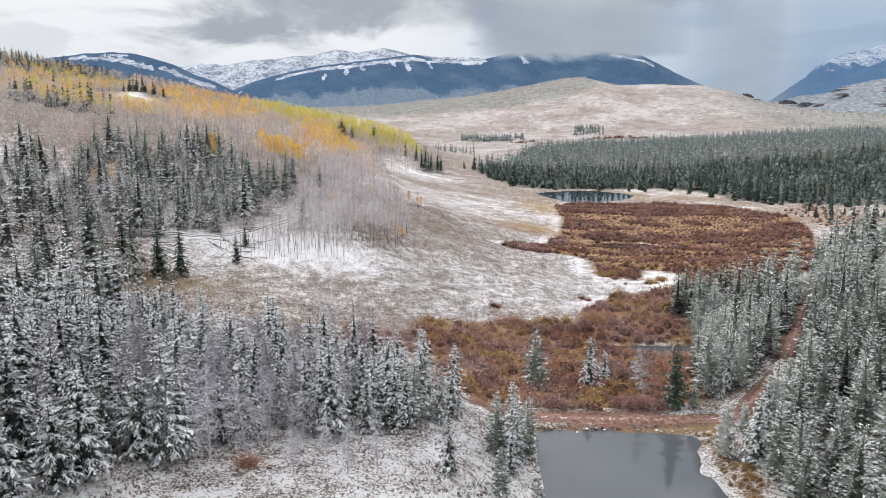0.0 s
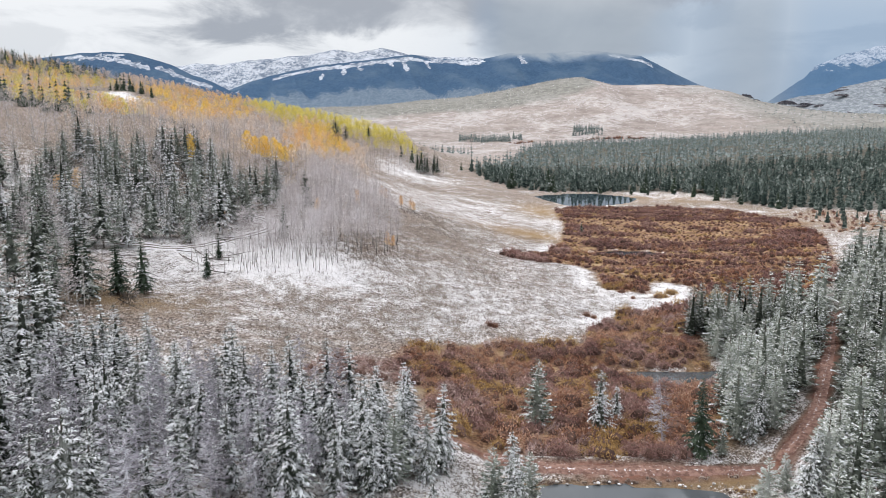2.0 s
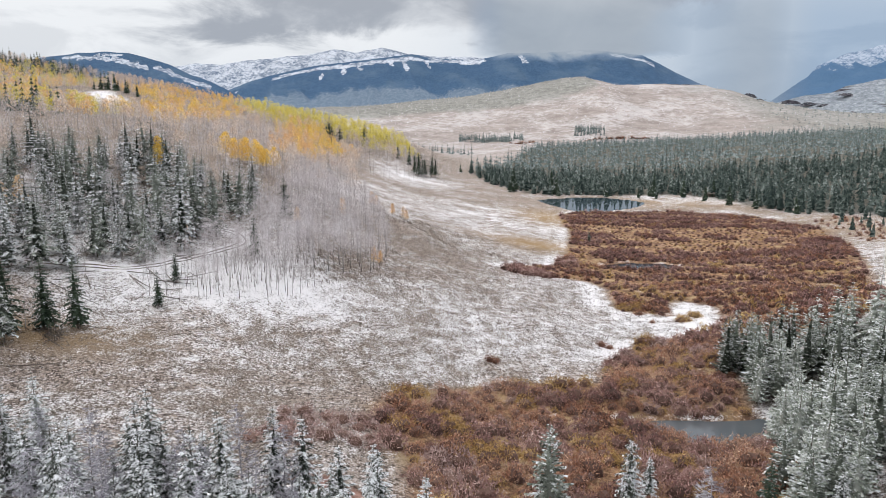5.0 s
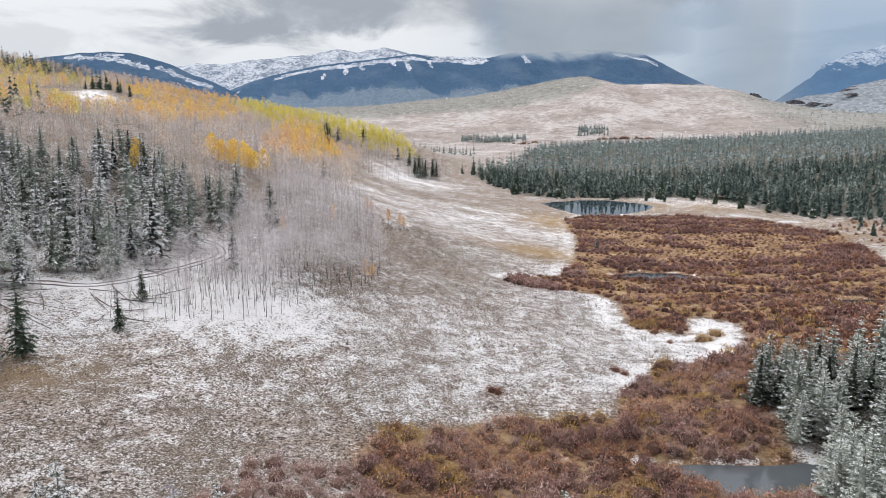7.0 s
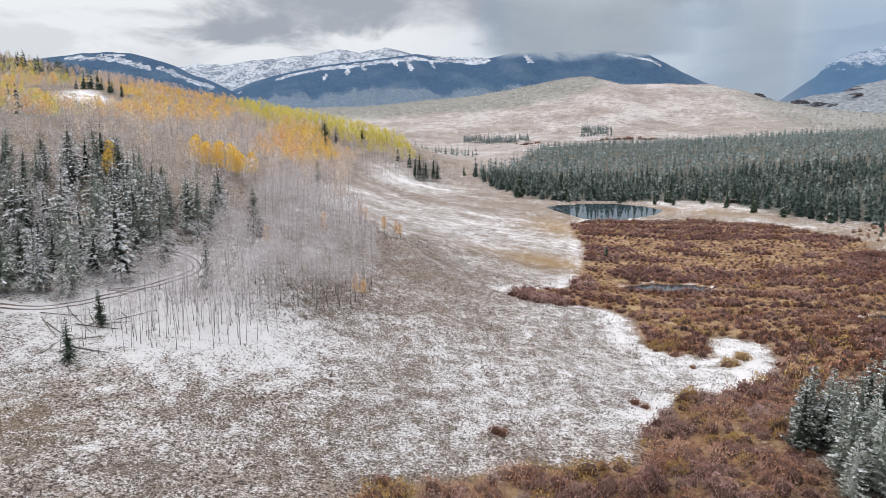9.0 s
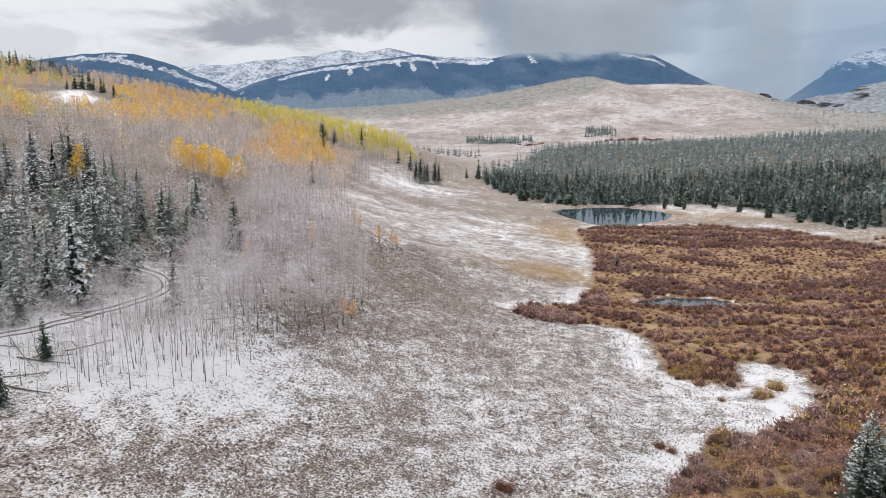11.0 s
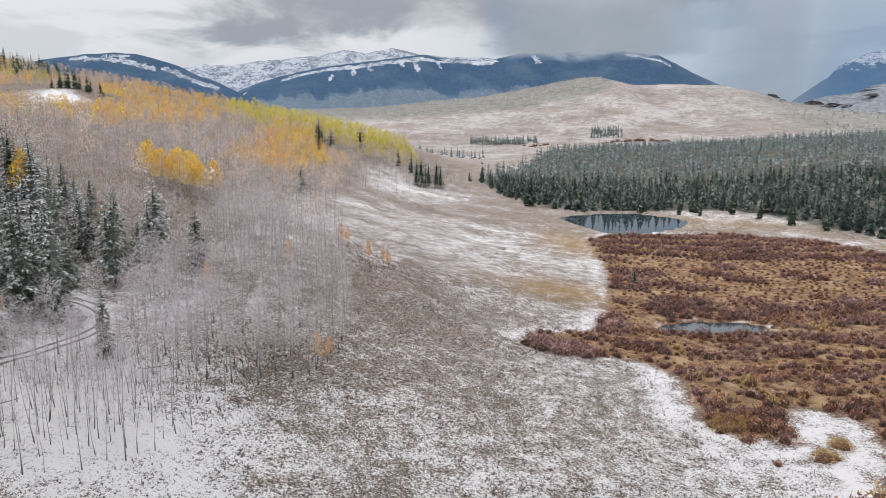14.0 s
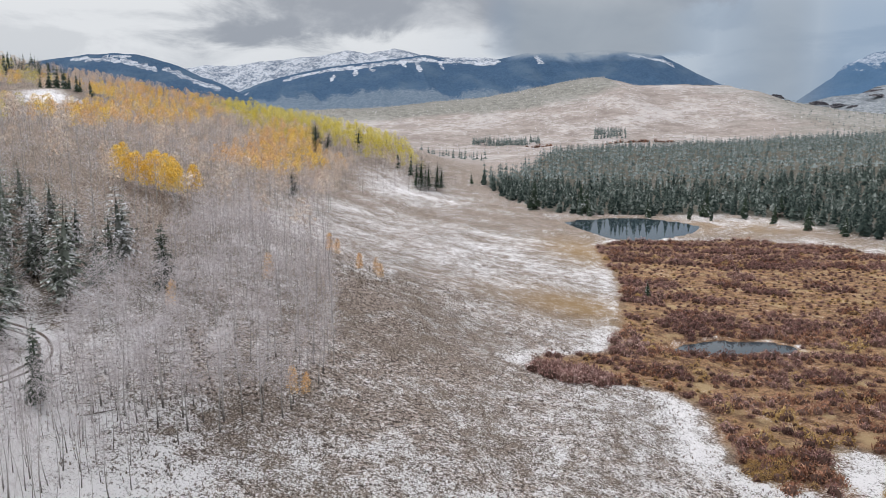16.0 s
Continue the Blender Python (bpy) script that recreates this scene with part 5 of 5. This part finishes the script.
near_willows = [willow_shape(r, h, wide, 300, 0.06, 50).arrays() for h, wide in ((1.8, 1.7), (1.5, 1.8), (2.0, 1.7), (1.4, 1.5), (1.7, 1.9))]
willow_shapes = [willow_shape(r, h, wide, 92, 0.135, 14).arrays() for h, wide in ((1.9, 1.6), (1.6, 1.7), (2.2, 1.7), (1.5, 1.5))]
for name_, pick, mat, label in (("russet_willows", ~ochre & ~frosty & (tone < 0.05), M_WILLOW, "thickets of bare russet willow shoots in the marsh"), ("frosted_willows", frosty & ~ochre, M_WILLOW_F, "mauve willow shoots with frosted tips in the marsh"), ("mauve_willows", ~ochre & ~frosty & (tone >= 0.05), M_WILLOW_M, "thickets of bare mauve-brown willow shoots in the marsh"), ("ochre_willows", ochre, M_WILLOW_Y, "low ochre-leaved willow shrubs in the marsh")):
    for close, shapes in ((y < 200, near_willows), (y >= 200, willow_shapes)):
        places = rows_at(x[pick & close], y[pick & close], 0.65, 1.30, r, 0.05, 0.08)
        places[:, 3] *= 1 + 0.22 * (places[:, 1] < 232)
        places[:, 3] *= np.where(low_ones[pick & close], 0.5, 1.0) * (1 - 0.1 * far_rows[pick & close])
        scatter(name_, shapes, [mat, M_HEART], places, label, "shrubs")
q = fill([(-24, 128), (-6, 131), (-2, 142), (-20, 140)], 2.1, r, 46)
scatter("mauve_willows", near_willows, [M_WILLOW_F, M_HEART], rows_at(*q[::2].T, 0.75, 1.25, r), "frosted mauve shrubs behind the spruce stand", "shrubs")
scatter("mauve_willows", near_willows, [M_WILLOW_M, M_HEART], rows_at(*q[1::2].T, 0.7, 1.2, r), "brown shrubs behind the spruce stand", "shrubs")
q = np.concatenate([np.stack([r.uniform(13, 43, 60), 105.1 + r.normal(0, 0.25, 60)], 1), np.stack([r.normal(40.6, 0.7, 90), r.uniform(78, 103, 90)], 1), np.stack([r.normal(12.6, 0.5, 60), r.uniform(76, 104, 60)], 1)])
scatter("bank_sedge", willow_shapes, [M_TUFT, M_HEART], rows_at(*q.T, 0.10, 0.30, r), "ochre sedge fringing the pond bank", "grass")

q = np.stack([r.normal(41.0, 1.0, 80), r.uniform(76, 103, 80)], 1)
scatter("bank_sedge", near_willows, [M_WILLOW_Y, M_HEART], rows_at(*q[inside(NEAR_POND, *q.T) < -0.8].T, 0.18, 0.42, r), "ochre sedge clumps on the pond shore", "grass")
q = fill([(186, 338), (222, 345), (238, 392), (216, 420), (196, 402)], 3.6, r, 120, lambda x, y: waves(x, y, 16, 92) > -0.1)
scatter("mauve_willows", willow_shapes, [M_WILLOW, M_HEART], rows_at(*q[::2].T, 0.5, 1.0, r), "russet shrubs on the margin of the marsh", "shrubs")
scatter("mauve_willows", willow_shapes, [M_WILLOW_M, M_HEART], rows_at(*q[1::2].T, 0.5, 1.0, r), "mauve shrubs on the margin of the marsh", "shrubs")
q = fill([(192, 345), (230, 350), (236, 396), (218, 415), (200, 405)], 9, r, 14)
scatter("shore_spruces", mid_shapes, [M_NEEDLE_FAR, M_BARK], rows_at(*q.T, 0.35, 0.7, r), "young spruces on the margin of the marsh", "trees")

bush = []
for mat, label in ((M_WILLOW_M, "round bare mauve willow shrub beside the dirt road"), (M_WILLOW, "bare russet willow shrub in the snow")):
    v, f, i_ = willow_shape(r, 1.8, 1.7, 700, 0.045, 160).arrays()
    bush.append(tagged(new("willow_shrub", mesh("willow_shrub", v, f, [mat, M_HEART], i_)), label, "shrub", "willow shrubs"))
for a, b, s in [(18.5, 111.5, 1.2), (20.5, 111, 1.0), (31.5, 110.6, 1.1), (33.5, 110.4, 1.15), (36, 110.2, 1.0), (29, 111, 0.8), (23.5, 111.3, 0.8)]:
    plant(bush[:1], a, b, s, r)
for a, b, s in [(39.5, 193.9, 0.75), (41, 192.5, 0.6), (50.9, 196.4, 1.1), (13, 176.5, 0.75), (14.2, 176.2, 0.6), (-22, 73.5, 0.9), (-3, 158, 0.8), (57, 214, 0.5)]:
    plant(bush[1:], a, b, s, r)
for x_, y_, wx, wy, k_ in ((31, 261.5, 8.5, 4.5, 120),):
    q = np.stack([r.uniform(-1, 1, k_) * wx + x_, r.uniform(-1, 1, k_) * wy + y_], 1)
    q = q[((q[:, 0] - x_) / wx) ** 2 + ((q[:, 1] - y_) / wy) ** 2 < 1]
    scatter("willow_patch", willow_shapes, [M_WILLOW_M, M_HEART], rows_at(*q.T, 0.8, 1.2, r), "patch of russet willows at the foot of the slope", "shrubs")
q = np.array([(65, 216.3), (66, 217), (67.2, 216.5), (69.5, 221), (71, 222), (70.2, 220.6), (53, 226.5), (54.5, 227), (56, 226.3), (57.3, 227.4), (55, 229), (53.5, 229.5), (56.8, 229.6), (52.4, 228.4), (58.2, 229)])
scatter("ochre_willows", near_willows, [M_WILLOW_Y, M_HEART], rows_at(*q.T, 0.8, 1.2, r), "ochre willow clumps standing in the snowy cove", "shrubs")
for b in bush:
    bpy.data.objects.remove(b)

q = np.concatenate([fill([(350, 1770), (500, 1750), (505, 1790), (360, 1800)], 9, r, 60), fill([(150, 1760), (230, 1740), (225, 1780)], 9, r, 24)])
scatter("hill_scrub", willow_shapes, [M_WILLOW, M_HEART], rows_at(*q.T, 2.0, 4.2, r), "red-brown scrub at the foot of the far hill", "shrubs")

# ---- rock ledges on the far hill and the bench ----
def cliff(x0, y0, z0, long, tall, r):
    """A broken rock ledge facing the valley, with a flat back under the slope."""
    cols, rows_ = 22, 5
    v = []
    for k_ in range(rows_):
        for c_ in range(cols):
            f = c_ / (cols - 1)
            fade = abs(math.sin(3.1416 * min(0.97, max(0.03, f)))) ** 0.5
            v.append((x0 + (f - 0.5) * long + r.normal(0, 0.6), y0 - 6 * k_ / rows_ * fade * (0.4 + 0.9 * r.random()) + 8 * (f - 0.5), z0 + tall * (fade * (1 - k_ / (rows_ - 1)) * r.uniform(0.8, 1.15) - 0.4)))
    v += [(x0 + (c_ / (cols - 1) - 0.5) * long, y0 + 14, z0 - 0.1 * tall) for c_ in range(cols)]
    f_ = [(k_ * cols + c_, (k_ + 1) * cols + c_, (k_ + 1) * cols + c_ + 1, k_ * cols + c_ + 1) for k_ in range(rows_ - 1) for c_ in range(cols - 1)]
    f_ += [(rows_ * cols + c_, c_, c_ + 1, rows_ * cols + c_ + 1) for c_ in range(cols - 1)]
    return tagged(new("cliff", mesh("cliff", v, f_, [M_LEDGE])), "dark broken rock ledge dusted with snow", "cliff", "far cliffs")


M_LEDGE = tinted("dark_ledge_rock", [(0.035, 0.035, 0.045), (0.075, 0.07, 0.082), (0.15, 0.14, 0.15)], 0.06, snow=(0.45, 0.5, 0.9))
for a, b, long, tall in [(1075, 2560, 62, 15), (1120, 2580, 50, 13), (900, 2700, 60, 7), (870, 2740, 80, 5)]:
    cliff(a, b, float(height([a], [b])[0]), long, tall, r)
for a, b, c, long, tall in [(1385, 2893, 97, 85, 16), (1450, 2880, 92, 60, 11), (1320, 2790, 52, 95, 12), (1420, 2760, 50, 70, 9), (1500, 2850, 86, 60, 9), (1610, 2905, 128, 70, 10), (1390, 2720, 38, 60, 8)]:
    cliff(a, b, c, long, tall, r)

# ---- dry grass tufts ----
tufts = [tuft_shape(r, h_, w_) for h_, w_ in ((0.22, 0.20), (0.30, 0.26), (0.26, 0.22), (0.34, 0.28), (0.2, 0.2), (0.3, 0.24))]
n = 110000
x, y = r.uniform(-72, 62, n), 60 + 250 * r.random(n) ** 1.2
ok = (marsh(x, y) < 0) & off_road(x, y) & (r.random(n) < 0.5 + 0.5 * waves(x, y, 17, 91) + np.exp(-((x + 12) / 18) ** 2 - ((y - 212) / 20) ** 2) - 0.85 * np.exp(-((x + 44) / 24) ** 2 - ((y - 190) / 14) ** 2))
scatter("grass_tufts", tufts, [M_TUFT], rows_at(x[ok], y[ok], 0.4, 1.3, r, 0.02), "dry sagebrush and grass tufts poking through snow", "grass")

# ---- stones, logs, hut ----
def stone_shape(r):
    bm = bmesh.new()
    bmesh.ops.create_icosphere(bm, subdivisions=2, radius=0.5)
    for v in bm.verts:
        v.co *= 1 + 0.25 * noise.noise(v.co * 2.3 + Vector(r.uniform(0, 50, 3)))
        v.co.z *= 0.6
    me = bpy.data.meshes.new("stone")
    bm.to_mesh(me)
    bm.free()
    me.materials.append(M_STONE)
    return me


stones = [stone_shape(r) for _ in range(4)]
for i in range(24):
    a = r.uniform(14, 43)
    b = 105.0 - 0.09 * max(0, a - 25) + r.normal(0, 0.35)
    s = r.uniform(0.2, 0.6)
    ob = tagged(new("stone", stones[i % 4]), "grey stone dusted with snow on the pond bank", "stone", "stones along the dam")
    ob.matrix_world = pose(a, b, float(height([a], [b])[0]) + 0.08 * s, 0, 0, r.uniform(0, 360)) @ Matrix.Scale(s, 4)


def log(a, b, radius, stubs=4, lift=0.0):
    """A fallen trunk from a to b with broken branch stubs."""
    (ax, ay), (bx, by) = a, b
    az, bz = (float(height([p_[0]], [p_[1]])[0]) + radius * 0.8 for p_ in (a, b))
    bz += lift
    radius = radius * 0.75
    p0, p1 = Vector((ax, ay, az)), Vector((bx, by, bz))
    d = p1 - p0
    bm = bmesh.new()
    rings = 9
    side, upw = d.cross(Vector((0, 0, 1))).normalized(), Vector((0, 0, 1))
    loops = []
    for i in range(rings):
        f = i / (rings - 1)
        rad = radius * (1 - 0.6 * f) * r.uniform(0.9, 1.1)
        c = p0 + d * f + side * 0.12 * math.sin(4 * f)
        loops.append([bm.verts.new(c + side * rad * math.cos(k * 0.7854) + upw * rad * math.sin(k * 0.7854)) for k in range(8)])
    for u, v in zip(loops, loops[1:]):
        for k in range(8):
            bm.faces.new((u[k], u[(k + 1) % 8], v[(k + 1) % 8], v[k]))
    bm.faces.new(loops[0][::-1])
    bm.faces.new(loops[-1])
    for _ in range(stubs):
        f = r.uniform(0.3, 0.95)
        c = p0 + d * f
        e = c + side * r.uniform(-0.9, 0.9) + upw * r.uniform(0.2, 0.9) + d.normalized() * 0.4
        w_ = side.cross(upw) * 0.03
        q = [bm.verts.new(c - w_), bm.verts.new(c + w_), bm.verts.new(e), bm.verts.new(c + upw * 0.05)]
        bm.faces.new((q[0], q[1], q[2]))
        bm.faces.new((q[1], q[3], q[2]))
    me = bpy.data.meshes.new("log")
    bm.to_mesh(me)
    bm.free()
    me.materials.append(M_LOG)
    return tagged(new("log", me), "weathered fallen log lying on snowy ground", "log", "fallen logs")


for a, b, s in [((-62.1, 142), (-55.1, 145.5), 0.14), ((-65, 157.5), (-58.1, 150.7), 0.13), ((-71, 163.5), (-56, 163.4), 0.12), ((-75, 178.4), (-63, 173.3), 0.13), ((-67.5, 179.3), (-71.6, 186), 0.13), ((-64, 189.4), (-58, 183), 0.14),
                ((-72, 181.5), (-62.6, 181), 0.12), ((-65, 190.9), (-58, 191.9), 0.13), ((-62, 194), (-53.8, 186), 0.14), ((-80, 203), (-73, 199), 0.13), ((-58, 178), (-57.3, 183.5), 0.10), ((-62, 165), (-66, 171), 0.1),
                ((-36, 207), (-33, 201), 0.12), ((-36, 207), (-33.2, 209.5), 0.14), ((-22, 205), (-25, 199), 0.08), ((-30, 214), (-26, 217), 0.08), ((-88, 190), (-78, 187), 0.12), ((-70, 204), (-64, 209), 0.12), ((-74, 169), (-68, 166), 0.11)]:
    log(a, b, s)
for i in range(16):
    a = (r.uniform(-84, -52), r.uniform(178, 206))
    turn, n = r.normal(0.1, 0.7), r.uniform(4, 8.5)
    log(a, (a[0] + n * math.cos(turn), a[1] + n * math.sin(turn)), r.uniform(0.11, 0.19))

# root plate and broken crown of an upturned tree
t = bare_branches(r, 6.5, 2.4, 60, 6, 0.05, 0.06, 0.15, 0.05)
v, f, _ = t.arrays()
ob = tagged(new("upturned_tree", mesh("upturned_tree", v, f, [M_LOG])), "upturned dead tree with tangled grey branches", "dead tree")
ob.matrix_world = pose(-64.5, 157, float(height([-64.5], [157])[0]) + 0.6, 0, 82, -40)


def box(t, x0, x1, y0, y1, z0, z1):
    c = [(x0, y0, z0), (x1, y0, z0), (x1, y1, z0), (x0, y1, z0), (x0, y0, z1), (x1, y0, z1), (x1, y1, z1), (x0, y1, z1)]
    t.fan(c, [(0, 2, 1), (0, 3, 2), (4, 5, 6), (4, 6, 7), (0, 1, 5), (0, 5, 4), (1, 2, 6), (1, 6, 5), (2, 3, 7), (2, 7, 6), (3, 0, 4), (3, 4, 7)])


walls, roof, door = Tris(), Tris(), Tris()
for i in range(9):
    z0 = i * 0.22
    box(walls, -2.6 - 0.1 * (i % 2), 2.6 + 0.1 * (i % 2), -1.7, -1.5, z0, z0 + 0.2)
    box(walls, -2.6, 2.6, 1.5, 1.7, z0, z0 + 0.2)
    box(walls, -2.6, -2.4, -1.6, 1.6, z0 + 0.02, z0 + 0.21)
    box(walls, 2.4, 2.6, -1.6, 1.6, z0 + 0.02, z0 + 0.21)
roof.fan([(-3, -2.1, 1.9), (3, -2.1, 1.9), (3, 0, 2.8), (-3, 0, 2.8), (-3, 2.1, 1.9), (3, 2.1, 1.9), (-3, -2.1, 2.0), (3, -2.1, 2.0), (3, 0, 2.92), (-3, 0, 2.92), (-3, 2.1, 2.0), (3, 2.1, 2.0)],
         [(6, 7, 8), (6, 8, 9), (9, 8, 11), (9, 11, 10), (0, 3, 2), (0, 2, 1), (3, 4, 5), (3, 5, 2), (0, 1, 7), (0, 7, 6), (4, 10, 11), (4, 11, 5)])
box(door, -0.5, 0.5, -1.76, -1.71, 0.0, 1.7)
hut = thing("log_hut", "small dark log hut at the forest edge", "hut", "", [("wall", walls, M_BARK), ("roof", roof, M_BARK), ("door", door, M_NEEDLE_DARK)])
hut.matrix_world = pose(188, 524, float(height([188], [524])[0]) - 0.05, 0, 0, 20)
